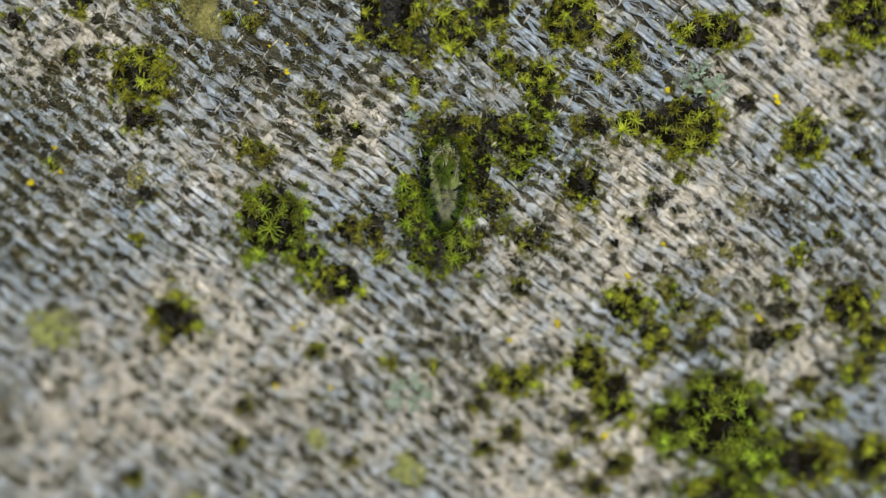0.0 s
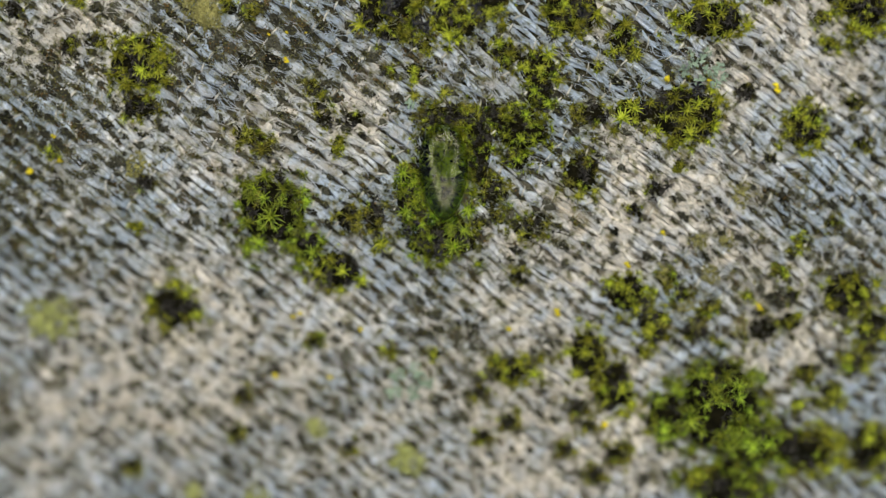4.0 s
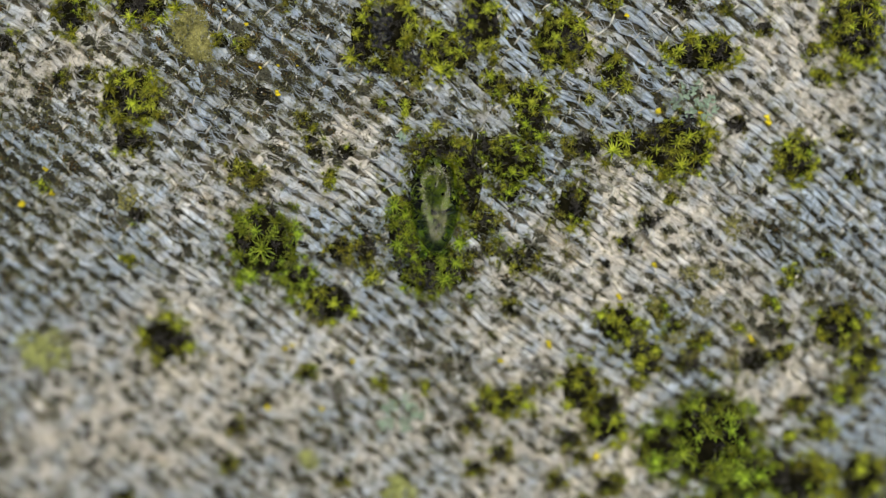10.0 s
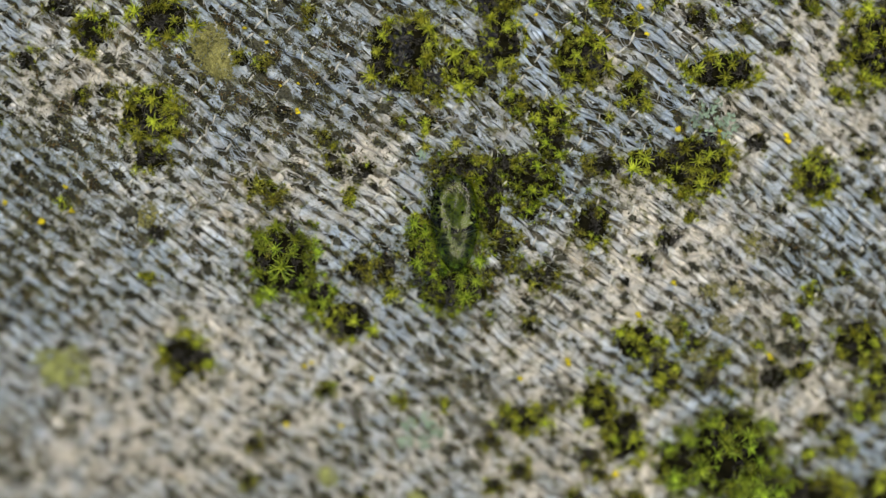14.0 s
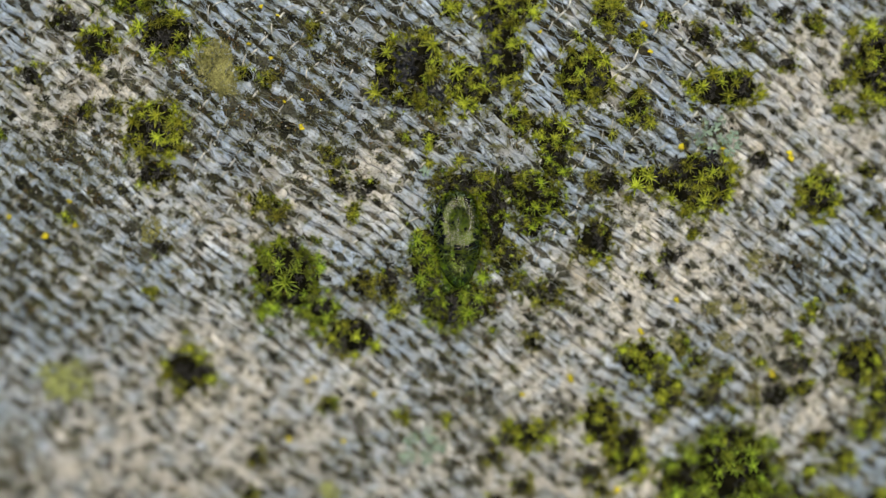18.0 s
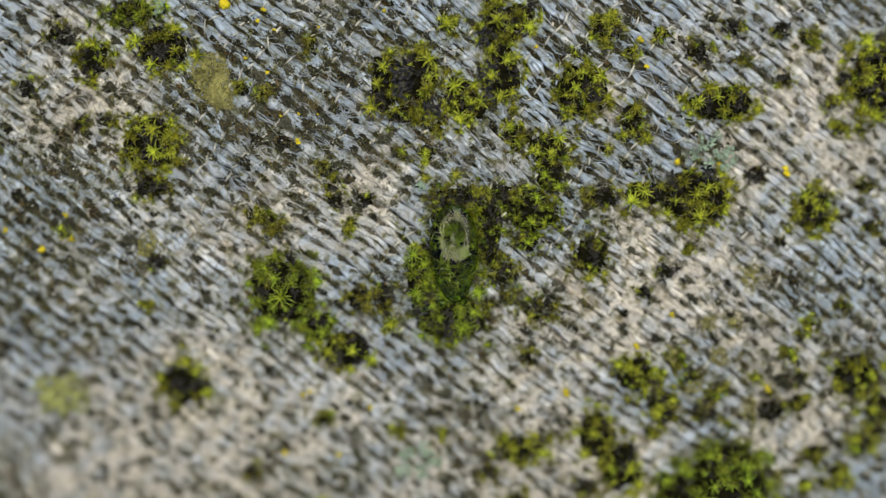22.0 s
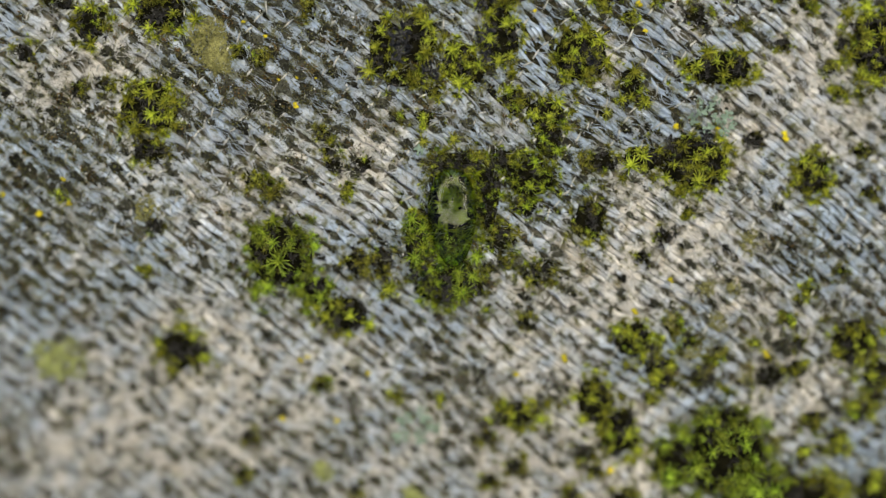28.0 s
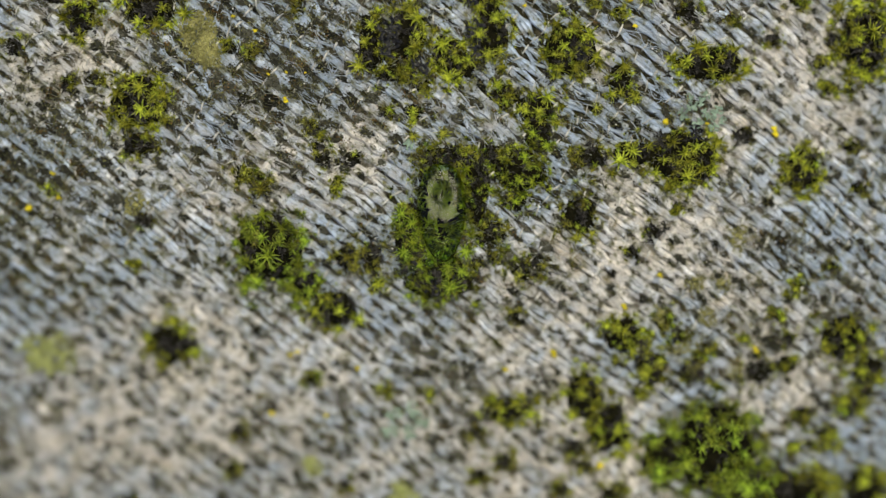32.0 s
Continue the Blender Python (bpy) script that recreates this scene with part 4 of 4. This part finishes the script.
# the group beside the drop
moss("star-shaped moss cushion beside the water drop", [(-23.2, -1.1, 4.7, 5.3, 2.4)],
     [(-23.3, -1.7, 1.35), (-21.4, 2.3, 1.1), (-19.2, -2.8, 1.2), (-26.3, -2.5, 1.1), (-24.9, -5.1, 1.1), (-26.7, -5.9, 1.0), (-20.5, -5.9, 1.1), (-19.3, -6.3, 0.9), (-27.1, 2.8, 1.0), (-24.1, 4.0, 1.1), (-26.0, 0.9, 0.9), (-24.1, 0.9, 0.8), (-28.0, 0.1, 0.7), (-18.4, 0.6, 0.9), (-18.2, -4.4, 0.9)], 0.6, 0.6, "lush", 0.4)
moss("dark moss tuft with yellow tips", [(-14.2, -9.0, 3.5, 2.7, 2.0)], [(-15.0, -7.4, 0.8), (-13.3, -9.1, 0.8), (-10.8, -10.4, 0.9), (-15.3, -11.7, 0.9), (-13.7, -11.8, 0.8), (-17.0, -9.4, 0.9), (-18.2, -8.2, 0.8)], 0.5, 0.52, "fresh", 0.65)
moss("yellow-green moss fringe between two tufts", [(-18.4, -5.6, 3.0, 2.2, 1.6)], [(-17.6, -6.6, 1.0), (-19.6, -7.4, 0.95), (-16.2, -4.8, 0.8)], 0.35, 0.5, "lush", 0.65)
moss("yellowish moss pad on dark litter", [(-12.1, -2.0, 2.1, 2.1, 1.0), (-9.1, -1.7, 1.9, 2.4, 1.0)], [(-12.3, -1.7, 0.9), (-11.4, -2.9, 0.7)], 0.6, 0.46, "olive", 0.7)
moss("single small star of green moss", [(-8.2, -5.3, 1.3, 1.3, 0.6)], [(-8.2, -5.3, 1.0)], 0.4, 0.42)
moss("single star of moss on a grey pad", [(-24.5, 8.1, 1.8, 1.6, 0.8)], [(-24.4, 7.6, 1.0)], 0.7, 0.45, "olive", 0.3)
moss("round moss tuft standing alone on pale cloth", [(-37.6, -14.5, 3.3, 3.2, 2.4)], [(-36.9, -11.1, 1.1), (-34.2, -15.4, 1.0), (-40.5, -15.0, 1.2), (-39.2, -17.4, 1.0), (-40.8, -13.2, 0.9), (-35.7, -12.5, 0.7)], 0.55, 0.58, "fresh", 0.62)

# the lower edge of the cloth
moss("low moss patch on pale cloth", [(26.3, -12.4, 3.0, 2.7, 1.2), (30.4, -16.8, 2.7, 2.9, 1.2)], [(26.3, -11.6, 0.9), (27.6, -14.4, 0.85), (29.8, -17.6, 0.95), (31.6, -15.6, 0.8), (32.2, -18.5, 0.8), (23.9, -10.8, 0.8), (25.3, -15.6, 0.7)], 0.55, 0.5, "fresh", 0.5)
moss("dark moss trail with yellow tips", [(21.0, -21.2, 2.7, 3.8, 1.6), (24.7, -25.7, 3.2, 3.8, 1.6)],
     [(20.9, -18.8, 1.0), (22.6, -22.5, 1.0), (20.6, -20.6, 0.9), (18.2, -20.4, 0.8), (25.9, -25.9, 1.0), (22.0, -25.7, 0.9), (27.5, -27.9, 0.9), (24.9, -20.4, 0.8), (19.4, -23.7, 0.8), (26.8, -29.6, 0.8)], 0.45, 0.52, "fresh", 0.7)
moss("crescent of moss along a dark hollow", [(10.2, -23.0, 4.1, 2.1, 1.1)], [(9.0, -22.5, 0.9), (11.4, -22.0, 0.9), (13.5, -23.7, 0.9), (10.7, -25.0, 0.9), (7.3, -22.2, 0.7), (14.4, -21.2, 0.8), (12.3, -24.9, 0.8)], 0.45, 0.5, "fresh", 0.6)
moss("large tall moss cushion with deep green heads", [(39.7, -28.6, 6.4, 6.4, 6.0), (44.8, -33.7, 4.5, 3.7, 4.5), (32.4, -29.8, 3.0, 3.5, 3.0), (41.8, -39.6, 5.6, 3.5, 3.0)],
     [(35.4, -29.9, 1.4), (37.0, -23.8, 1.1), (40.4, -23.8, 1.1), (44.3, -23.7, 1.1), (42.7, -24.9, 1.0), (40.1, -27.0, 0.9), (39.5, -32.1, 1.2), (41.7, -33.0, 1.2), (44.1, -33.8, 1.2), (46.4, -33.3, 1.1), (36.0, -34.3, 1.1), (31.7, -31.3, 1.1), (31.2, -27.4, 0.9), (33.3, -25.7, 0.9), (42.2, -31.6, 0.9), (43.3, -33.0, 0.9), (41.1, -34.1, 0.8), (34.4, -28.6, 0.8), (38.3, -25.3, 1.0), (41.9, -25.3, 1.0), (45.7, -27.8, 0.9), (37.2, -27.8, 0.8)], 0.62, 0.7, "lush", 0.5)
moss("yellow-green moss fringe under a tall cushion", [(31.3, -31.1, 2.1, 1.4, 1.2), (37.3, -38.9, 2.9, 1.3, 1.2), (43.6, -42.3, 3.7, 1.4, 1.4)],
     [(30.9, -30.9, 0.9), (36.8, -38.0, 0.9), (38.6, -40.0, 0.8), (42.5, -37.0, 1.0), (45.8, -37.9, 0.9), (43.6, -42.6, 0.9)], 0.55, 0.6, "fresh", 0.2)
moss("moss cushion running down the cloth", [(52.2, -34.6, 4.9, 3.5, 3.2), (61.8, -34.7, 3.5, 3.2, 2.6)], [(52.1, -32.2, 1.1), (55.1, -33.4, 1.1), (57.1, -33.9, 1.0), (53.4, -38.1, 1.0), (50.8, -37.9, 0.9), (61.2, -33.0, 1.0), (58.0, -36.4, 1.0), (63.4, -35.6, 0.9)], 0.6, 0.62, "fresh", 0.55)
moss("loose moss tuft at the side of the cloth", [(57.4, -12.4, 3.8, 3.2, 1.8), (61.3, -17.2, 2.7, 2.7, 1.6)], [(56.5, -10.8, 1.0), (58.2, -10.1, 0.9), (61.5, -10.8, 1.0), (55.1, -14.1, 0.9), (60.1, -17.2, 0.9), (62.8, -18.2, 0.9)], 0.5, 0.55, "fresh", 0.5)
moss("small round moss button on cloth", [(52.2, -23.7, 1.9, 1.6, 1.2)], [(52.2, -23.7, 0.9)], 0.6, 0.5, "olive", 0.4)
moss("small round moss button on cloth", [(56.0, -26.7, 1.8, 1.6, 1.2)], [(55.8, -26.4, 0.8)], 0.6, 0.5, "fresh", 0.5)
moss("small round moss button on cloth", [(51.2, -28.0, 1.4, 1.1, 0.9)], [(51.2, -28.0, 0.7)], 0.6, 0.5, "fresh", 0.5)
moss("sparse moss in a dirty fold", [(58.8, -22.1, 2.2, 2.1, 1.0)], [(57.9, -21.5, 0.8), (60.5, -23.0, 0.7)], 0.5, 0.5, "fresh", 0.5)
moss("dark brown moss with a few green tips", [(45.6, -17.2, 2.5, 2.1, 1.0), (49.6, -16.2, 2.1, 1.4, 1.0)], [(49.2, -16.6, 0.8), (50.5, -15.4, 0.8)], 0.5, 0.46, "fresh", 0.8)
BUTTONS = [(9.9, -30.7, 1.6), (6.3, -32.9, 1.4), (19.9, -28.6, 1.8), (21.4, -31.2, 1.3), (18.1, -34.6, 1.6), (25.5, -35.3, 2.1), (22.2, -38.2, 1.8), (5.9, -26.3, 1.4), (-12.7, -34.6, 1.3), (-28.0, -27.0, 1.6), (-29.0, -32.7, 1.4), (-44.2, -37.6, 1.4)]
for bx_, by_, br_ in BUTTONS:
    moss("dark dot of moss on pale cloth", [(bx_, by_, br_, br_ * 0.9, 0.9)], [(bx_ + br_ * 0.7, by_ - br_ * 0.2, 0.6), (bx_ - br_ * 0.6, by_ - br_ * 0.5, 0.6)], 0.6, 0.45, "olive", 0.75)

SPRIGS = [(25.1, 32.7, 1.1, 0), (23.1, 35.6, 1.1, 1), (34.5, 32.8, 1.9, 2), (39.2, 36.4, 1.6, 2), (45.8, 36.0, 1.4, 2), (40.9, 32.0, 1.1, 1), (46.5, 29.0, 1.4, 1), (53.2, 26.0, 1.1, 1), (54.9, 22.6, 1.3, 0), (57.7, 22.6, 1.1, 1),
          (58.3, 14.4, 1.3, 1), (55.1, 29.3, 1.1, 1), (-54.0, 34.5, 2.1, 2), (-58.9, 27.0, 1.8, 2), (-51.2, 22.2, 1.3, 2), (-47.7, 22.6, 1.3, 2), (-17.0, 16.1, 1.6, 1), (-14.0, 7.7, 1.1, 0), (-11.8, 11.9, 1.4, 2), (-16.2, 13.8, 1.1, 1)]
MORE_SPRIGS = [(33.9, -12.4, 1.6, 1), (38.3, -14.1, 1.4, 1), (36.8, -18.1, 1.6, 2), (29.1, -20.6, 1.0, 0), (-17.3, -19.1, 1.3, 1), (-6.9, -20.6, 1.1, 0), (-0.7, -20.9, 1.0, 0), (50.3, -5.5, 1.4, 0), (32.6, 8.7, 1.1, 1), (30.3, 2.4, 1.4, 2),
               (33.4, 5.6, 1.0, 0), (27.2, -0.7, 1.3, 2), (42.9, 15.8, 1.6, 2), (55.1, -2.3, 1.3, 1), (32.1, -10.2, 1.8, 1), (8.3, -1.5, 1.4, 1), (-42.5, -3.1, 1.1, 0), (-40.7, 3.2, 1.3, 2), (-54.1, 7.6, 1.0, 0), (-3.4, 18.4, 1.6, 0)]
LAST_SPRIGS = [(49.5, -12.6, 1.4, 2), (35.6, -17.6, 1.4, 2), (45.5, -14.8, 1.0, 1), (43.3, -12.6, 1.1, 0), (48.0, -9.4, 1.3, 1), (55.9, -27.9, 1.4, 0), (53.5, -27.9, 1.0, 1), (-6.6, 18.4, 1.1, 1), (-1.9, 21.9, 1.4, 0), (6.7, 29.6, 1.3, 1), (27.0, 21.1, 1.3, 0), (-13.6, 8.7, 1.0, 0), (-15.6, 11.8, 1.4, 2), (59.2, 8.8, 1.4, 1), (25.0, -11.0, 1.6, 0), (37.0, -15.8, 1.4, 1), (60.6, -20.8, 1.6, 1), (5.2, -3.1, 1.1, 1), (11.1, -9.4, 1.3, 1)]
for x_, y_, r_, t_ in SPRIGS + MORE_SPRIGS + LAST_SPRIGS:
    moss(("tiny bright green moss sprig in the cloth", "tiny olive moss sprig in the cloth", "dark withered fleck of moss on the cloth")[t_], [(x_, y_, r_, r_ * 0.85, 0.7)], [(x_, y_, 0.6)] if t_ == 0 else (), 0.7, 0.42, ("fresh", "olive", "olive")[t_], (0.25, 0.35, 0.85)[t_])


# lichens
def lobes_mesh(name, seed, mat, count, reach, width, thick, cup=0.4):
    """Flat branching lobes that spread from one foot and turn up at their ends."""
    rng = random.Random(seed)
    v, f = [(0, 0, 0.05)], []
    for k in range(count):
        go = k * 6.283 / count + rng.uniform(-0.3, 0.3)
        far = reach * rng.uniform(0.65, 1.1)
        rows, n = 5, len(v)
        for i in range(rows + 1):
            t = i / rows
            w = width * (0.35 + 0.9 * t) * (1.15 if i == rows - 1 else 0.55 if i == rows else 1)
            g = go + 0.5 * math.sin(t * 2.5 + k * 1.7)
            cx, cy = far * t * math.cos(g), far * t * math.sin(g)
            z = cup * far * t * t + 0.12 * math.sin(t * 6 + k)
            for o in (-1, -0.4, 0.4, 1):
                v.append((cx - o * w * math.sin(g), cy + o * w * math.cos(g), z + 0.25 * w * o * o + rng.uniform(-0.03, 0.03)))
            for o in (1, -1):
                v.append((cx - o * w * 0.9 * math.sin(g), cy + o * w * 0.9 * math.cos(g), z - thick))
        for i in range(rows):
            a, b = n + 6 * i, n + 6 * i + 6
            for q in range(6):
                r = (q + 1) % 6
                f.append((a + q, b + q, b + r, a + r))
        f += [(0, n + q, n + (q + 1) % 6) for q in range(6)]
        e = n + 6 * rows
        f.append((e, e + 5, e + 4, e + 3, e + 2, e + 1))
    return mesh_of(name, v, f, mat)


def knobs_mesh(name, seed, mat, count, r, size):
    """A pad of small rounded warts."""
    rng = random.Random(seed)
    v, f = [], []
    for _ in range(count):
        g = rng.uniform(0, 6.28)
        t = math.sqrt(rng.random()) * (1 + 0.75 * noise.noise((math.cos(g) * 1.4, math.sin(g) * 1.4, seed * 1.3))) + rng.gauss(0, 0.09)
        if rng.random() < 0.16:
            wisp(v, f, r * t * math.cos(g), r * t * math.sin(g), 0.1, 2.6 * size, rng, 0.22 * size)
        lump(v, f, r * t * math.cos(g), r * t * math.sin(g), 0.3 * (1 - t * t) * r * 0.5, size * rng.uniform(0.6, 1.3), rng, 1.0)
    return mesh_of(name, v, f, mat)


DOTS = [knobs_mesh("lichen_dot", 300 + i, YELLOW, 9, 0.30, 0.24) for i in range(4)]


def yellow_dot(x, y, s, i):
    ob = new("lichen_dot", DOTS[i % 4])
    ob.matrix_basis = mm(x, y, lie(x, y) + 0.78, 0, 0, 47 * i, 0.8 * s)
    tagged(ob, "small bright yellow lichen wart on the cloth", "lichen", "yellow lichen dots")


SPOTS = [(-21.0, 19.8, 1.2), (-57.0, 4.7, 1.5), (31.3, -3.7, 1.3), (16.7, -14.9, 1.4), (47.0, 16.8, 1.2), (47.3, 16.0, 0.9), (9.8, -17.4, 1.3), (45.0, -14.2, 1.4), (-23.3, -24.3, 1.1), (23.7, -31.0, 1.4),
         (-19.5, -15.1, 1.0), (26.4, -8.2, 1.2), (-23.4, 23.5, 0.55), (-26.7, 36.5, 0.9), (-25.3, 29.3, 1.0), (-20.9, 23.7, 0.5), (-53.5, 9.5, 1.0), (-62.1, 7.4, 1.1), (-52.8, 6.3, 1.2), (26.3, 34.4, 1.2), (27.1, 30.7, 0.9)]
MORE_SPOTS = [(31.5, 17.5, 1.3), (46.9, 16.8, 1.2), (47.1, 16.0, 1.0), (-20.5, -15.7, 1.0), (-10.9, -17.4, 1.0), (-15.4, -24.2, 1.1), (-25.8, 38.1, 0.9), (-24.4, 35.3, 0.7), (-9.2, 37.9, 0.8), (11.8, 33.0, 0.9), (37.5, 17.3, 0.8), (33.2, 25.2, 0.8),
              (-23.2, -24.0, 1.0), (-18.2, 35.7, 0.6), (-28.3, 31.4, 0.7), (-18.3, 23.7, 0.4), (-31.4, 38.7, 2.4), (-33.0, 40.2, 1.2)]
for i_, (x_, y_, s_) in enumerate(SPOTS + MORE_SPOTS):
    yellow_dot(x_, y_, s_, i_)


def lichen(name, x, y, mesh, label, high=0.5, spin=0, s=1.0):
    ob = new(name, mesh)
    ob.matrix_basis = mm(x, y, lie(x, y) + high, 0, 0, spin, s)
    return tagged(ob, label, "lichen")


ROSETTE = lobes_mesh("rosette_lichen", 7, PALE, 7, 1.5, 0.32, 0.12)
for x_, y_, s_, h_ in ((35.1, 19.6, 0.6, 1.0), (36.4, 20.2, 0.55, 1.0), (38.8, 19.2, 0.7, 0.9), (36.0, 17.1, 0.65, 1.4), (33.9, 18.7, 0.7, 0.9), (38.4, 16.9, 0.6, 1.2), (37.4, 21.2, 0.5, 0.6), (38.0, 18.2, 0.55, 1.0), (39.5, 17.9, 0.5, 0.9), (37.1, 18.7, 0.5, 1.1), (34.8, 21.0, 0.45, 0.7)):
    lichen("rosette_lichen", x_, y_, ROSETTE, "blue-grey leafy lichen growing beside moss", h_, 60 * x_, s_)
lichen("rosette_lichen", -40.5, 38.1, ROSETTE, "grey-green leafy lichen beside moss", 0.8, 20, 0.9)
lichen("rosette_lichen", -3.8, 13.8, ROSETTE, "small pale green lichen at the drop's moss bed", 1.1, 80, 0.6)
for x_, y_ in ((-5.7, -23.7), (-3.3, -23.1), (-2.0, -24.9), (-3.7, -26.3), (-6.2, -26.2)):
    lichen("rosette_lichen", x_, y_, ROSETTE, "pale green leafy lichen on dirty cloth", 0.5, 33 * x_, 0.9)
lichen("crust_lichen", -33.0, 28.9, knobs_mesh("crust_lichen", 21, CRUST, 1300, 2.7, 0.16), "olive granular lichen crust", 0.6)
lichen("crust_lichen", -31.9, 26.0, knobs_mesh("crust_lichen", 22, CRUST, 850, 2.1, 0.16), "olive granular lichen crust", 0.6)
lichen("crust_lichen", -55.4, -15.6, knobs_mesh("crust_lichen", 23, MELLOW, 300, 4.2, 0.3), "yellow-green granular crust on pale cloth", 0.6)
lichen("crust_lichen", -4.4, -35.8, knobs_mesh("crust_lichen", 24, MELLOW, 160, 2.6, 0.3), "yellow-green granular crust on pale cloth", 0.6)
lichen("crust_lichen", -17.5, -31.4, knobs_mesh("crust_lichen", 25, MELLOW, 80, 1.6, 0.28), "yellow-green granular crust on pale cloth", 0.6)
lichen("crust_lichen", -35.2, -41.3, knobs_mesh("crust_lichen", 26, MELLOW, 60, 1.4, 0.28), "yellow-green granular crust on pale cloth", 0.6)
lichen("crust_lichen", -26.0, -42.0, knobs_mesh("crust_lichen", 27, MELLOW, 90, 1.9, 0.28), "yellow-green granular crust on pale cloth", 0.6)
for i_, (x_, y_) in enumerate(((34.5, -14.0), (36.6, -16.5), (42.4, -17.0), (37.8, -9.4), (31.3, -9.4), (39.9, -4.7), (36.0, -5.0))):
    lichen("crust_lichen", x_, y_, knobs_mesh("crust_lichen", 320 + i_, CRUST, 60, 1.1 + 0.1 * (i_ % 4), 0.2), "thin olive granular crust on the cloth", 0.6)
lichen("crust_lichen", 42.2, 1.7, knobs_mesh("crust_lichen", 28, CRUST, 70, 1.7, 0.22), "olive granular lichen crust", 0.6)
lichen("crust_lichen", -42.0, 5.6, knobs_mesh("crust_lichen", 29, CRUST, 90, 1.7, 0.25), "olive granular lichen crust", 0.6)
JELLIES = [lobes_mesh("jelly_lichen", 60 + i, JELLY, 9, 1.7, 0.24, 0.12, 0.5) for i in range(3)]
for i_, (x_, y_, s_, h_) in enumerate(((-6.7, 29.6, 1.2, 1.6), (-6.7, 27.2, 1.2, 1.5), (-2.4, 24.8, 1.1, 1.6), (5.0, 29.5, 1.1, 1.5), (5.3, 26.4, 0.9, 1.4), (18.7, 26.4, 1.0, 1.9), (35.7, 16.0, 0.8, 1.8), (-0.3, -5.8, 1.0, 1.4), (-4.0, -2.7, 0.9, 1.3), (4.7, 34.2, 1.0, 1.4))):
    lichen("jelly_lichen", x_, y_, JELLIES[i_ % 3], "black shiny wet lichen lobes among moss", h_ + 0.15, 71 * i_, 0.9 * s_)


# the drop of water on the moss bed
def drop():
    x0, y0 = DROP_MID
    z0 = lie(x0, y0) + 1.75
    v, f = [], []
    rings, spokes = 28, 56
    a, b = 3.3, 7.0
    for i in range(rings + 1):
        t = -0.5 + 1.5 * i / rings
        lat = t * math.pi / 2
        for k in range(spokes):
            g = k * 6.283185 / spokes
            c = math.cos(lat) ** 0.8 if lat < 1.5707 else 0
            wob = 1 + 0.05 * math.sin(2 * g + 0.5) + 0.04 * math.sin(3 * g)
            x, y = a * c * wob * math.cos(g), b * c * wob * math.sin(g)
            # bowl and bumps added to bend the sky's reflection into a ring and patches
            bowl = 0.98 * math.exp(-((x - 0.3 - 0.22 * (y - 2.2)) ** 2 / 1.9 + (y - 2.2) ** 2 / 4.6)) - 0.22 * math.exp(-(x ** 2 / 0.5 + (y + 1.1) ** 2 / 0.9)) + 0.2 * math.exp(-((x - 0.1) ** 2 / 1.2 + (y + 3.6) ** 2 / 1.2))
            ripple = 0.2 * noise.noise((x * 0.42, y * 0.3, 4.3)) + 0.12 * noise.noise((x * 0.7, y * 0.5, 14.3))
            z = 1.75 * math.sin(lat) + (math.sin(lat) * (ripple - bowl) if t > 0 else 0)
            v.append((x, y, z))
    for i in range(rings):
        for k in range(spokes):
            q = (k + 1) % spokes
            f.append((i * spokes + k, i * spokes + q, (i + 1) * spokes + q, (i + 1) * spokes + k))
    f.append(tuple(reversed(range(spokes))))
    f.append(tuple(rings * spokes + k for k in range(spokes)))
    ob = new("water_drop", mesh_of("water_drop", v, f, WATER))
    ob.matrix_basis = mm(x0, y0, z0, 0, 0, 3)
    return tagged(ob, "large clear water drop resting on green moss", "water drop"), (x0, y0, z0)


DROP, DROP_AT = drop()


# dew on the leaves round the drop
def bead_mesh():
    bm = bmesh.new()
    bmesh.ops.create_icosphere(bm, subdivisions=3, radius=0.2 * MM)
    for p in bm.verts:
        p.co.z *= 0.85
    me = bpy.data.meshes.new("dew_bead")
    bm.to_mesh(me)
    bm.free()
    me.materials.append(DEW)
    me.polygons.foreach_set("use_smooth", [True] * len(me.polygons))
    return me


BEAD = bead_mesh()
dew_rng = random.Random(77)
for x_, y_, n_, r_ in ((-4.2, 2.8, 24, 1.8), (-3.9, -0.7, 16, 1.5), (1.3, -2.4, 24, 2.2), (3.9, 4.3, 10, 1.3), (0.5, 12.0, 8, 1.8)):
    for _ in range(n_):
        u_, v_ = x_ + dew_rng.gauss(0, r_ * 0.5), y_ + dew_rng.gauss(0, r_ * 0.7)
        ob_ = new("dew_bead", BEAD)
        ob_.matrix_basis = mm(u_, v_, lie(u_, v_) + dew_rng.uniform(2.2, 2.9), 0, 0, 0, dew_rng.uniform(0.4, 1.1))
        tagged(ob_, "tiny clear bead of dew on moss leaves", "dew bead", "dew on the moss")


for x_, y_, s_ in ((-0.9, -2.3, 3.2), (2.2, -2.0, 2.6), (-3.3, -3.2, 2.2), (4.8, 6.3, 2.0), (-1.5, 14.0, 1.8)):
    ob_ = new("small_water_drop", BEAD)
    ob_.matrix_basis = mm(x_, y_, lie(x_, y_) + 2.4, 0, 0, 0, s_)
    tagged(ob_, "small clear water drop held by moss leaves", "water drop")


def motions():
    """Tilts the drop very slowly, to shift and reshape the reflection on it."""
    x, y, z = DROP_AT
    walk(DROP, [(t, mm(x, y, z, rx, ry, rz)) for t, rx, ry, rz in ((0, -8, 2, 3), (8, -7, 1.5, 3), (14, -5, 1, 4), (18, 0, 0, 4), (25, 2, -1, 5), (32, 2, -2, 5))])


motions()
